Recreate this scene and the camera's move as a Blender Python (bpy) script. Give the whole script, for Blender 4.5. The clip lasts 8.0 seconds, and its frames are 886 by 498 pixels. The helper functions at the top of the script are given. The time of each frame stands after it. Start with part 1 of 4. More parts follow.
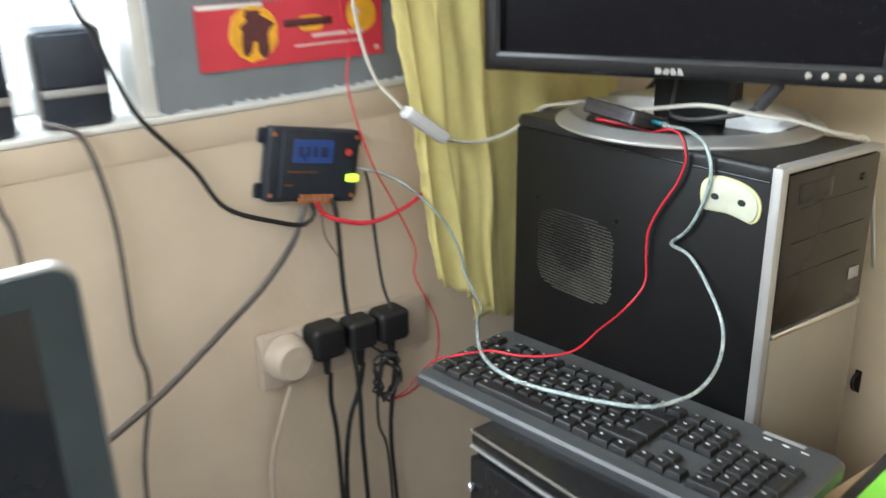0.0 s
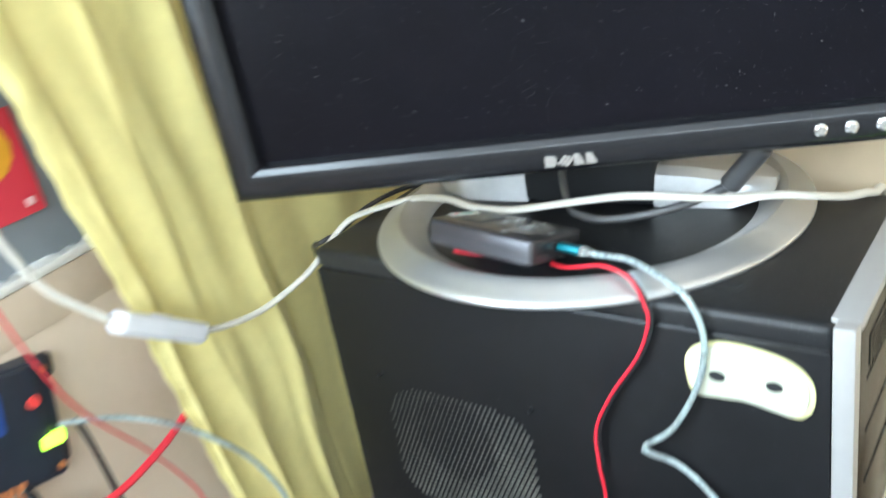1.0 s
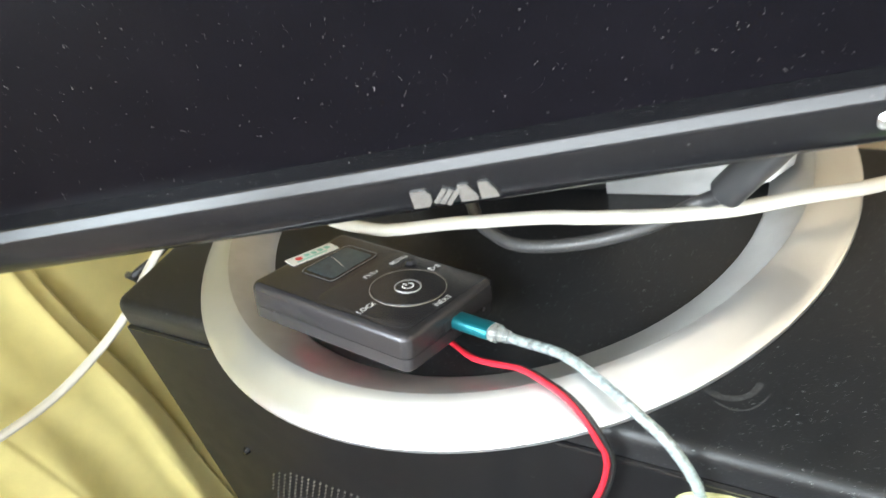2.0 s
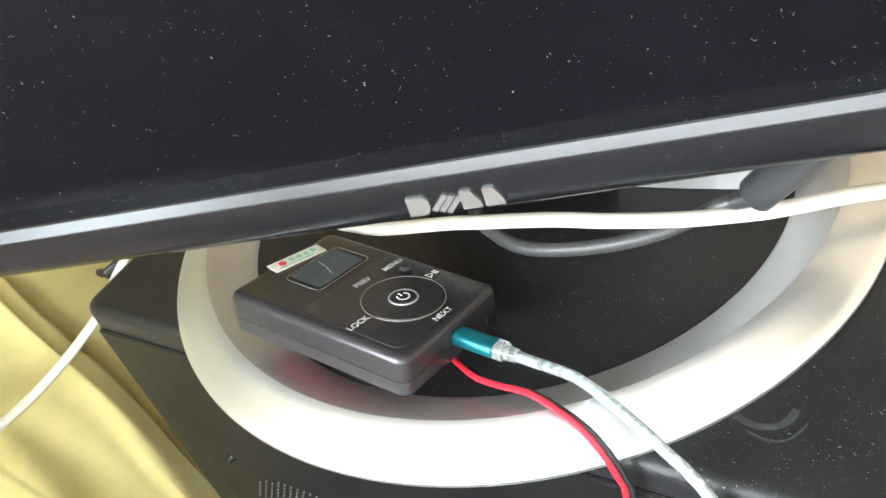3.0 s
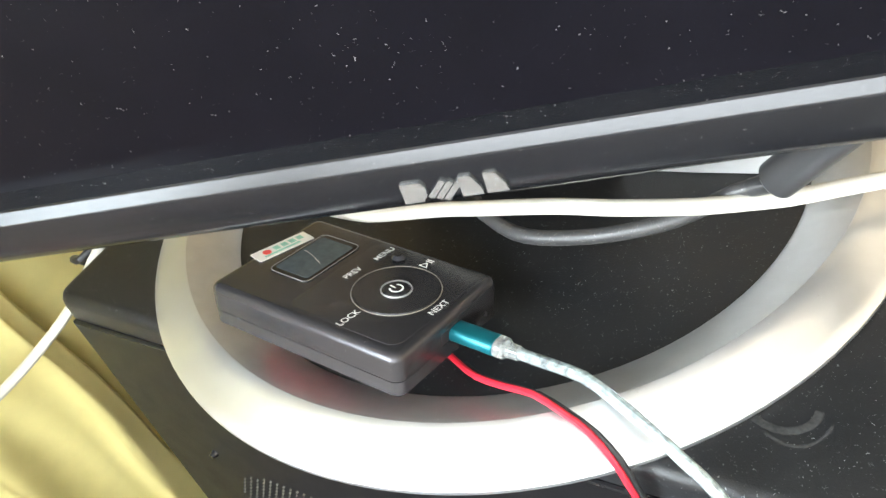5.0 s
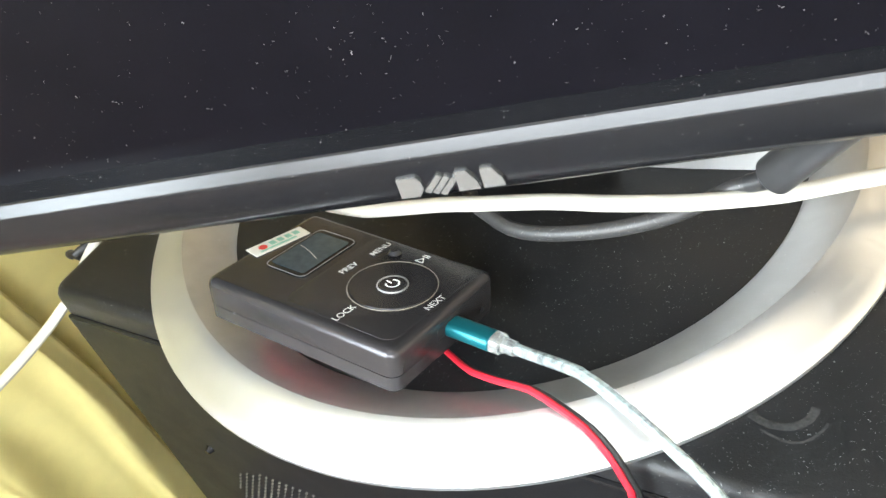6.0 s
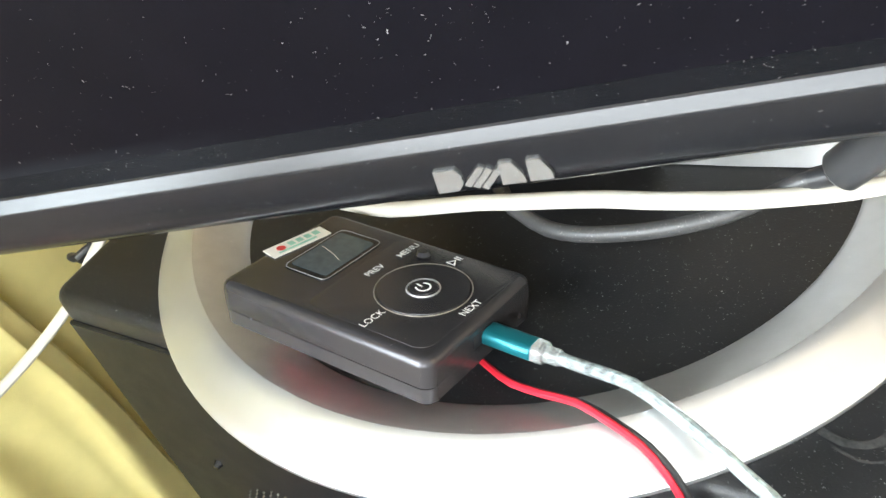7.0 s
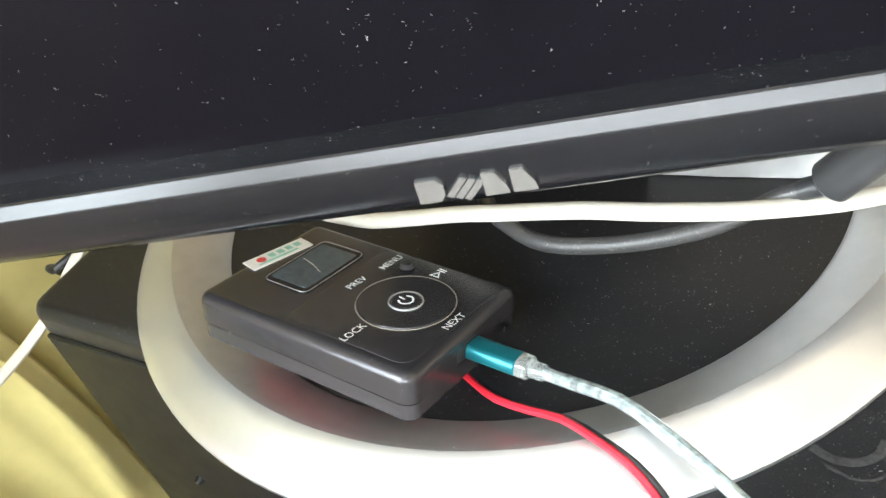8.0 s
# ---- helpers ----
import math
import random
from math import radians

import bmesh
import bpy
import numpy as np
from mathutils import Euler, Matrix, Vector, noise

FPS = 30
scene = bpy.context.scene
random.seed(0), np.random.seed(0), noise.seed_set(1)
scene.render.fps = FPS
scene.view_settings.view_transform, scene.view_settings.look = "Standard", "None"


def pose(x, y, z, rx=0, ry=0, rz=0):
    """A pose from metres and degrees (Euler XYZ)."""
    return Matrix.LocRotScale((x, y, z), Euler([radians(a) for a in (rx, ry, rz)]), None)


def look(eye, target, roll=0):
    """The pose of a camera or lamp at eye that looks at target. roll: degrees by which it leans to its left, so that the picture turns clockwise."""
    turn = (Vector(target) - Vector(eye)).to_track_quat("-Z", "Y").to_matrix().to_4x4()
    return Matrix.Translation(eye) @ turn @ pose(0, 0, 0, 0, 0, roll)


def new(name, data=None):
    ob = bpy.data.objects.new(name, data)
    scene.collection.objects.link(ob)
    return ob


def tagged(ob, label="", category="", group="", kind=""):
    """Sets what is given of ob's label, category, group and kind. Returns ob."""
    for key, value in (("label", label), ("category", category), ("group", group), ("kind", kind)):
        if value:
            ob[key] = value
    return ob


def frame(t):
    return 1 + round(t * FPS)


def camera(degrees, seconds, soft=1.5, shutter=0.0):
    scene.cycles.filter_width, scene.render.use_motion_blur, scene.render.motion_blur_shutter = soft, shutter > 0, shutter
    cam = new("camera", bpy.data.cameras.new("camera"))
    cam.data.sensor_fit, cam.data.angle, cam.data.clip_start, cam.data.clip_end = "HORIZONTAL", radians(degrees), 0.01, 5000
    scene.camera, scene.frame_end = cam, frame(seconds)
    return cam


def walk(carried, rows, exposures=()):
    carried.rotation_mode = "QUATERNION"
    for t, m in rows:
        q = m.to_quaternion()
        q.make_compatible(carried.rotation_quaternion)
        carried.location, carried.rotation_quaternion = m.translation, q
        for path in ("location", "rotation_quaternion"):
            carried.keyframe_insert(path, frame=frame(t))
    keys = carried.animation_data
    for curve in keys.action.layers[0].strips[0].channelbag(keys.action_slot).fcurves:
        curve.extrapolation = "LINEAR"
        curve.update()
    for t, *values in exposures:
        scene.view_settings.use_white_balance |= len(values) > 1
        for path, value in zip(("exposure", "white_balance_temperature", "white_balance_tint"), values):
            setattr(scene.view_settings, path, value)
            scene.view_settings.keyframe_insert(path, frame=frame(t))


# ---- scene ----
cam = camera(52.3, 8.0, shutter=0.5)
PATH = [
    (0, (0.999, -0.903, 1.13), (-0.511, 0.234, 0.479), -0.4),
    (0.2, (0.867, -0.836, 1.147), (-0.541, 0.375, 0.405), -0.9),
    (0.5, (0.701, -0.699, 1.153), (-0.586, 0.629, 0.393), -4.2),
    (0.8, (0.581, -0.596, 1.177), (-0.584, 0.831, 0.398), -8.0),
    (1, (0.547, -0.507, 1.184), (-0.605, 0.917, 0.381), -10.3),
    (1.2, (0.525, -0.404, 1.186), (-0.615, 1.005, 0.338), -12.1),
    (2.3, (0.423, -0.194, 1.17), (-0.629, 0.969, -0.071), -19.7),
    (2.5, (0.418, -0.185, 1.172), (-0.63, 0.976, -0.075), -19.6),
    (3, (0.413, -0.176, 1.166), (-0.62, 0.989, -0.091), -19.2),
    (3.5, (0.404, -0.167, 1.162), (-0.622, 0.992, -0.105), -19.1),
    (4, (0.401, -0.16, 1.16), (-0.619, 0.992, -0.117), -19.2),
    (4.5, (0.396, -0.16, 1.156), (-0.614, 0.989, -0.133), -19.1),
    (6, (0.396, -0.16, 1.152), (-0.599, 0.986, -0.15), -18.6),
    (6.5, (0.391, -0.157, 1.15), (-0.603, 1.003, -0.141), -18.5),
    (7, (0.371, -0.153, 1.135), (-0.623, 1.011, -0.153), -18.1),
    (7.5, (0.367, -0.147, 1.133), (-0.619, 1.021, -0.157), -18.0),
    (8, (0.37, -0.147, 1.13), (-0.612, 1.041, -0.145), -17.5),
]
walk(cam, [(t, look(eye, at, lean)) for t, eye, at, lean in PATH], exposures=[(0.0, -0.76, 6150, 5), (0.5, -0.46, 6000, 4), (1.0, -0.06, 5600, 1), (1.2, 0.02, 5750, 2), (2.3, 0.16, 6250, 6), (3.2, 0.33, 6250, 6), (6.5, 0.35, 6250, 6), (7.0, 0.28, 6300, 6), (8.0, 0.19, 6300, 6)])

TZ = 0.88          # height of the computer case's top over the floor
WA, WB = -0.16, 0.34   # inner faces of the window wall and the back wall

# ---- light ----
world = bpy.data.worlds.new("world")
scene.world = world
world.use_nodes = True
sky = world.node_tree.nodes.new("ShaderNodeTexSky")
sky.sky_type, sky.sun_disc = "NISHITA", False
sky.sun_elevation, sky.sun_rotation = radians(38), radians(250)
bg = world.node_tree.nodes["Background"]
bg.inputs["Strength"].default_value = 0.15
world.node_tree.links.new(sky.outputs["Color"], bg.inputs["Color"])


def area(name, m, w, h, power, colour):
    d = bpy.data.lights.new(name, "AREA")
    d.shape, d.size, d.size_y, d.energy, d.color = "RECTANGLE", w, h, power, colour
    ob = new(name, d)
    ob.matrix_world = m
    return ob


# daylight in the opening of the window by the shelf, and of an unseen window behind the camera's shoulder
area("window_daylight", look((-0.30, -1.15, 1.55), (0.9, -0.75, 1.15)), 1.15, 1.1, 95, (0.88, 0.95, 1.0))
# unseen strip window, placed and sized to put a highlight on the bezel
area("unseen_window_daylight", look((1.45, -2.93, 2.19), (1.2, 0.0, 1.15)), 2.75, 0.44, 108, (0.94, 0.97, 1.0))


# ---- materials ----
def mat(name, colour, rough=0.5, metal=0.0, noise_scale=40.0, vary=0.12, bump=0.0, bump_scale=200.0, coat=0.0, rough_vary=0.08, spec=0.5):
    m = bpy.data.materials.new(name)
    m.use_nodes = True
    nt = m.node_tree
    b = nt.nodes["Principled BSDF"]
    b.inputs["Roughness"].default_value, b.inputs["Metallic"].default_value = rough, metal
    b.inputs["Coat Weight"].default_value = coat
    b.inputs["Specular IOR Level"].default_value = spec
    tc = nt.nodes.new("ShaderNodeTexCoord")
    n1 = nt.nodes.new("ShaderNodeTexNoise")
    n1.inputs["Scale"].default_value, n1.inputs["Detail"].default_value = noise_scale, 6
    n2 = nt.nodes.new("ShaderNodeTexNoise")
    n2.inputs["Scale"].default_value, n2.inputs["Detail"].default_value = noise_scale / 9, 3
    for n in (n1, n2):
        nt.links.new(tc.outputs["Object"], n.inputs["Vector"])
    add = nt.nodes.new("ShaderNodeMath")
    add.operation = "ADD"
    nt.links.new(n1.outputs["Fac"], add.inputs[0])
    nt.links.new(n2.outputs["Fac"], add.inputs[1])
    ramp = nt.nodes.new("ShaderNodeMapRange")
    ramp.inputs["From Min"].default_value, ramp.inputs["From Max"].default_value = 0.6, 1.4
    ramp.inputs["To Min"].default_value, ramp.inputs["To Max"].default_value = 1 - vary, 1 + vary
    nt.links.new(add.outputs[0], ramp.inputs["Value"])
    mix = nt.nodes.new("ShaderNodeVectorMath")
    mix.operation = "SCALE"
    mix.inputs[0].default_value = colour
    nt.links.new(ramp.outputs["Result"], mix.inputs["Scale"])
    nt.links.new(mix.outputs["Vector"], b.inputs["Base Color"])
    rr = nt.nodes.new("ShaderNodeMapRange")
    rr.inputs["To Min"].default_value, rr.inputs["To Max"].default_value = max(0.02, rough - rough_vary), min(1, rough + rough_vary)
    nt.links.new(n1.outputs["Fac"], rr.inputs["Value"])
    nt.links.new(rr.outputs["Result"], b.inputs["Roughness"])
    if bump:
        nb = nt.nodes.new("ShaderNodeTexNoise")
        nb.inputs["Scale"].default_value, nb.inputs["Detail"].default_value = bump_scale, 5
        nt.links.new(tc.outputs["Object"], nb.inputs["Vector"])
        bn = nt.nodes.new("ShaderNodeBump")
        bn.inputs["Strength"].default_value, bn.inputs["Distance"].default_value = bump, 0.002
        nt.links.new(nb.outputs["Fac"], bn.inputs["Height"])
        nt.links.new(bn.outputs["Normal"], b.inputs["Normal"])
    return m


def dusty(m, scale=260.0, size=0.09, amount=0.6, film=0.02, colour=(0.55, 0.53, 0.5, 1)):
    """Adds grains of dust, sparse and clustered, and a thin grey film over a material."""
    nt = m.node_tree
    b = nt.nodes["Principled BSDF"]
    src = b.inputs["Base Color"].links[0].from_socket
    tc = nt.nodes.new("ShaderNodeTexCoord")
    wob = nt.nodes.new("ShaderNodeTexNoise")
    wob.inputs["Scale"].default_value = 420
    off = nt.nodes.new("ShaderNodeVectorMath")
    off.operation = "MULTIPLY_ADD"
    off.inputs[1].default_value = (0.006, 0.006, 0.006)
    nt.links.new(tc.outputs["Object"], wob.inputs["Vector"])
    nt.links.new(wob.outputs["Color"], off.inputs[0])
    nt.links.new(tc.outputs["Object"], off.inputs[2])
    v = nt.nodes.new("ShaderNodeTexVoronoi")
    v.inputs["Scale"].default_value = scale
    nt.links.new(off.outputs["Vector"], v.inputs["Vector"])
    near = nt.nodes.new("ShaderNodeMath")
    near.operation = "LESS_THAN"
    near.inputs[1].default_value = size
    nt.links.new(v.outputs["Distance"], near.inputs[0])
    sep = nt.nodes.new("ShaderNodeSeparateColor")
    nt.links.new(v.outputs["Color"], sep.inputs["Color"])
    some = nt.nodes.new("ShaderNodeMath")
    some.operation = "POWER"
    some.inputs[1].default_value = 2.5
    nt.links.new(sep.outputs["Red"], some.inputs[0])
    mul = nt.nodes.new("ShaderNodeMath")
    mul.operation = "MULTIPLY"
    nt.links.new(near.outputs[0], mul.inputs[0])
    nt.links.new(some.outputs[0], mul.inputs[1])
    amt = nt.nodes.new("ShaderNodeMath")
    amt.operation = "MULTIPLY_ADD"
    amt.inputs[1].default_value, amt.inputs[2].default_value = amount, film
    nt.links.new(mul.outputs[0], amt.inputs[0])
    mix = nt.nodes.new("ShaderNodeMix")
    mix.data_type = "RGBA"
    nt.links.new(amt.outputs[0], mix.inputs[0])
    nt.links.new(src, mix.inputs[6])
    mix.inputs[7].default_value = colour
    nt.links.new(mix.outputs[2], b.inputs["Base Color"])
    return m


def glow(name, colour, strength):
    m = mat(name, colour, 0.3)
    b = m.node_tree.nodes["Principled BSDF"]
    b.inputs["Emission Color"].default_value = (*colour, 1)
    b.inputs["Emission Strength"].default_value = strength
    return m


def clear(m, amount, ior=1.45):
    b = m.node_tree.nodes["Principled BSDF"]
    b.inputs["Transmission Weight"].default_value, b.inputs["IOR"].default_value = amount, ior
    return m


M_WALL = mat("peach_plaster", (0.68, 0.56, 0.43), 0.85, noise_scale=14, vary=0.07, bump=0.35, bump_scale=70)
M_WALLB = mat("cream_plaster", (0.70, 0.55, 0.37), 0.85, noise_scale=11, vary=0.12, bump=0.4, bump_scale=60)
M_CEIL = mat("white_room_paint", (0.78, 0.77, 0.75), 0.9, noise_scale=8, vary=0.04)
M_FLOOR = mat("grey_brown_floor", (0.20, 0.18, 0.16), 0.6, noise_scale=12, vary=0.25)
M_WHITE = mat("white_paint", (0.8, 0.79, 0.76), 0.45, noise_scale=30, vary=0.06, bump=0.08)
M_CASE = dusty(mat("black_case_steel", (0.006, 0.006, 0.007), 0.45, noise_scale=60, vary=0.3, bump=0.10, bump_scale=900, spec=0.24), 210, 0.07, 0.12, 0.0)
M_CASETOP = dusty(mat("black_case_top", (0.007, 0.007, 0.008), 0.36, noise_scale=50, vary=0.3, bump=0.12, bump_scale=1200, spec=0.36), 620, 0.17, 0.45, 0.012, (0.50, 0.52, 0.53, 1))
M_GLOSS = dusty(mat("gloss_black_plastic", (0.008, 0.008, 0.009), 0.25, noise_scale=60, vary=0.2, spec=0.3), 200, 0.06, 0.3, 0.004)
M_SATIN = dusty(mat("satin_black_bezel", (0.008, 0.008, 0.010), 0.25, noise_scale=90, vary=0.2, rough_vary=0.010, spec=0.46), 380, 0.085, 0.4, 0.003)
M_SCREEN = dusty(mat("dark_screen_film", (0.0045, 0.004, 0.006), 0.30, noise_scale=40, vary=0.2, rough_vary=0.02, spec=0.10), 330, 0.10, 0.6, 0.0)
M_SILVER = dusty(mat("satin_silver_paint", (0.635, 0.645, 0.66), 0.32, 0.86, noise_scale=80, vary=0.04, bump=0.03, bump_scale=2500, rough_vary=0.03), 420, 0.10, 0.3, 0.01, (0.85, 0.83, 0.8, 1))
M_SILVERIN = dusty(mat("brushed_silver_paint", (0.50, 0.50, 0.495), 0.40, 0.70, noise_scale=110, vary=0.12, bump=0.12, bump_scale=1800, rough_vary=0.06), 520, 0.14, 0.45, 0.04, (0.8, 0.78, 0.75, 1))
M_CHROME = mat("polished_silver", (0.72, 0.72, 0.71), 0.22, 0.9, noise_scale=90, vary=0.05)
M_GREYSIL = mat("grey_silver_plastic", (0.36, 0.35, 0.34), 0.42, 0.4, noise_scale=60, vary=0.07, bump=0.05, bump_scale=900)
M_FRONTSIL = mat("champagne_grey_plastic", (0.27, 0.235, 0.19), 0.5, 0.15, noise_scale=40, vary=0.08, bump=0.05)
M_SMOKE = mat("smoked_drive_door", (0.020, 0.017, 0.014), 0.22, noise_scale=30, vary=0.2, spec=0.25)
M_DEV = dusty(mat("gunmetal_plastic", (0.058, 0.055, 0.059), 0.25, 0.55, noise_scale=160, vary=0.04, bump=0.03, bump_scale=3000, rough_vary=0.012), 520, 0.085, 0.5, 0.0)
# same gunmetal, lightened to stand in for light on the transmitter's sides
M_DEVLOW = mat("gunmetal_lightened", (0.070, 0.067, 0.072), 0.27, 0.55, noise_scale=120, vary=0.05, bump=0.03, bump_scale=3000, rough_vary=0.012)
M_LCD = mat("unlit_lcd", (0.055, 0.075, 0.085), 0.12, noise_scale=300, vary=0.25)
M_PRINT = mat("white_print", (0.8, 0.8, 0.78), 0.5, noise_scale=900, vary=0.1)
M_STICK = mat("cream_sticker", (0.82, 0.80, 0.74), 0.5, noise_scale=300, vary=0.05)
M_GREENINK = mat("green_ink", (0.30, 0.58, 0.46), 0.5, noise_scale=900, vary=0.3)
M_REDINK = mat("red_ink", (0.75, 0.06, 0.05), 0.5, noise_scale=900, vary=0.1)
M_TEAL = mat("teal_anodised", (0.015, 0.17, 0.21), 0.30, 0.5, noise_scale=60, vary=0.04, rough_vary=0.01)
M_CLEARP = clear(mat("clear_plastic", (0.88, 0.93, 0.93), 0.12, noise_scale=200, vary=0.05), 0.85)
M_REDWIRE = mat("red_wire", (0.62, 0.02, 0.04), 0.38, noise_scale=200, vary=0.15)
M_BLACKWIRE = mat("black_wire", (0.015, 0.015, 0.016), 0.45, noise_scale=150, vary=0.3)
M_DUSTWIRE = dusty(mat("dusty_black_cord", (0.035, 0.035, 0.038), 0.42, noise_scale=150, vary=0.4), 800, 0.30, 0.30, 0.06, (0.42, 0.39, 0.35, 1))
M_GREYWIRE = mat("grey_brown_wire", (0.10, 0.085, 0.08), 0.5, noise_scale=100, vary=0.25)
M_WHITEWIRE = mat("cream_flat_cord", (0.56, 0.53, 0.46), 0.45, noise_scale=120, vary=0.06)
M_SWITCH = mat("grey_white_plastic", (0.66, 0.66, 0.68), 0.4, noise_scale=90, vary=0.06)
M_KEY = mat("black_key", (0.009, 0.009, 0.010), 0.42, noise_scale=300, vary=0.25, bump=0.05, bump_scale=3000)
M_KBBODY = mat("charcoal_keyboard_body", (0.042, 0.044, 0.047), 0.42, noise_scale=120, vary=0.2, bump=0.08, bump_scale=2500)
M_LEGEND = mat("pale_key_legend", (0.62, 0.63, 0.65), 0.5, noise_scale=900, vary=0.1)
M_BLUEBLK = mat("blue_black_plastic", (0.020, 0.026, 0.040), 0.42, noise_scale=90, vary=0.25, bump=0.06, bump_scale=1200)
M_LCDBLUE = glow("blue_lcd", (0.03, 0.07, 0.26), 0.12)
M_LEDGREEN = glow("green_led", (0.55, 1.0, 0.05), 3.5)
M_COPPER = mat("orange_terminal", (0.42, 0.15, 0.05), 0.5, noise_scale=200, vary=0.4)
M_DIMCOPPER = mat("dull_orange_print", (0.16, 0.06, 0.03), 0.5, noise_scale=300, vary=0.4)
M_LCDDARK = mat("dark_display_segment", (0.02, 0.03, 0.08), 0.3, noise_scale=200, vary=0.2)
M_SOCKET = mat("aged_cream_plastic", (0.55, 0.46, 0.37), 0.5, noise_scale=60, vary=0.1)
M_POSTER = mat("red_card", (0.62, 0.04, 0.07), 0.35, noise_scale=12, vary=0.18)
M_BLUECARD = mat("blue_card", (0.03, 0.10, 0.42), 0.35, noise_scale=12, vary=0.18)
M_YELLOWINK = mat("orange_yellow_ink", (0.85, 0.42, 0.03), 0.4, noise_scale=60, vary=0.3)
M_DARKINK = mat("dark_maroon_ink", (0.10, 0.025, 0.03), 0.4, noise_scale=120, vary=0.5)
M_PINKINK = mat("pale_pink_ink", (0.78, 0.48, 0.48), 0.4, noise_scale=100, vary=0.1)
M_GREYPANEL = mat("grey_window_film", (0.215, 0.24, 0.27), 0.38, noise_scale=9, vary=0.22, bump=0.15, bump_scale=40)
M_BADGE = mat("cream_rubber_badge", (0.52, 0.53, 0.42), 0.5, noise_scale=60, vary=0.16, bump=0.1, bump_scale=400)
M_BADGERIM = mat("yellowed_badge_rim", (0.62, 0.60, 0.30), 0.5, noise_scale=50, vary=0.2)
M_GREEN = mat("lime_green_card", (0.22, 0.62, 0.06), 0.45, noise_scale=30, vary=0.1)
M_GLASSBLK = mat("dark_glass", (0.010, 0.014, 0.022), 0.06, noise_scale=30, vary=0.1, rough_vary=0.02)
M_RUBBER = mat("black_rubber", (0.012, 0.012, 0.013), 0.55, noise_scale=120, vary=0.2, bump=0.05, bump_scale=900)
M_SLEEVE = mat("grey_black_moulded_rubber", (0.035, 0.035, 0.037), 0.34, noise_scale=120, vary=0.2, bump=0.05, bump_scale=900)
M_CURTAIN = mat("yellow_cotton", (0.85, 0.75, 0.31), 0.85, noise_scale=70, vary=0.08, bump=0.3, bump_scale=1400)
_b = M_CURTAIN.node_tree.nodes["Principled BSDF"]
_b.inputs["Sheen Weight"].default_value = 0.2
_t = M_CURTAIN.node_tree.nodes.new("ShaderNodeBsdfTranslucent")
_t.inputs["Color"].default_value = (0.80, 0.68, 0.18, 1)
_m = M_CURTAIN.node_tree.nodes.new("ShaderNodeMixShader")
_m.inputs[0].default_value = 0.22
_o = M_CURTAIN.node_tree.nodes["Material Output"]
M_CURTAIN.node_tree.links.new(_b.outputs[0], _m.inputs[1])
M_CURTAIN.node_tree.links.new(_t.outputs[0], _m.inputs[2])
M_CURTAIN.node_tree.links.new(_m.outputs[0], _o.inputs["Surface"])


# ---- building helpers ----
def part(name, bm, material, parent=None, label="", smooth=True, m=None):
    me = bpy.data.meshes.new(name)
    bmesh.ops.recalc_face_normals(bm, faces=bm.faces)
    bm.to_mesh(me)
    bm.free()
    for x in (material if isinstance(material, (list, tuple)) else (material,)):
        me.materials.append(x)
    if smooth:
        me.shade_smooth()
        me.set_sharp_from_angle(angle=radians(35))
    ob = new(name, me)
    if parent:
        ob.parent = parent
    if m is not None:
        ob.matrix_basis = m
    if label:
        ob["label"] = label
    return ob


def thing(name, label, category, m=None, group="", kind=""):
    ob = new(name)
    ob.empty_display_size = 0.02
    ob.matrix_basis = m if m is not None else pose(0, 0, TZ)
    return tagged(ob, label, category, group, kind)


def box(x0, x1, y0, y1, z0, z1, r=0.0, seg=2, bm=None):
    bm = bm or bmesh.new()
    made = bmesh.ops.create_cube(bm, size=1)["verts"]
    for v in made:
        v.co = Vector((x0 + (v.co.x + 0.5) * (x1 - x0), y0 + (v.co.y + 0.5) * (y1 - y0), z0 + (v.co.z + 0.5) * (z1 - z0)))
    if r:
        edges = list({e for v in made for e in v.link_edges})
        bmesh.ops.bevel(bm, geom=edges, offset=r, segments=seg, affect="EDGES", profile=0.5)
    return bm


def cyl(r0, r1, a, b, n=24, bm=None, r=0.0):
    """A round bar from a to b."""
    bm = bm or bmesh.new()
    a, b = Vector(a), Vector(b)
    q = (b - a).to_track_quat("Z", "Y").to_matrix()
    d = (b - a).length
    prof = [(r0 - r, 0), (r0, r), (r1, d - r), (r1 - r, d)] if r else [(r0, 0), (r1, d)]
    loft([[a + q @ Vector((p * math.cos(2 * math.pi * i / n), p * math.sin(2 * math.pi * i / n), z)) for i in range(n)] for p, z in prof], bm=bm)
    return bm


def loft(loops, closed=True, cap=True, bm=None):
    bm = bm or bmesh.new()
    vs = [[bm.verts.new(p) for p in lp] for lp in loops]
    n = len(vs[0])
    for a, b in zip(vs, vs[1:]):
        for i in range(n if closed else n - 1):
            j = (i + 1) % n
            bm.faces.new((a[i], a[j], b[j], b[i]))
    if cap and closed:
        bm.faces.new(vs[0][::-1])
        bm.faces.new(vs[-1])
    return bm


def rrect(w, h, r, n=5, cx=0.0, cy=0.0):
    out = []
    for k, (sx, sy) in enumerate(((1, 1), (-1, 1), (-1, -1), (1, -1))):
        for i in range(n + 1):
            a = math.pi / 2 * (k + i / n)
            out.append((cx + sx * (w / 2 - r) + r * math.cos(a), cy + sy * (h / 2 - r) + r * math.sin(a)))
    return out


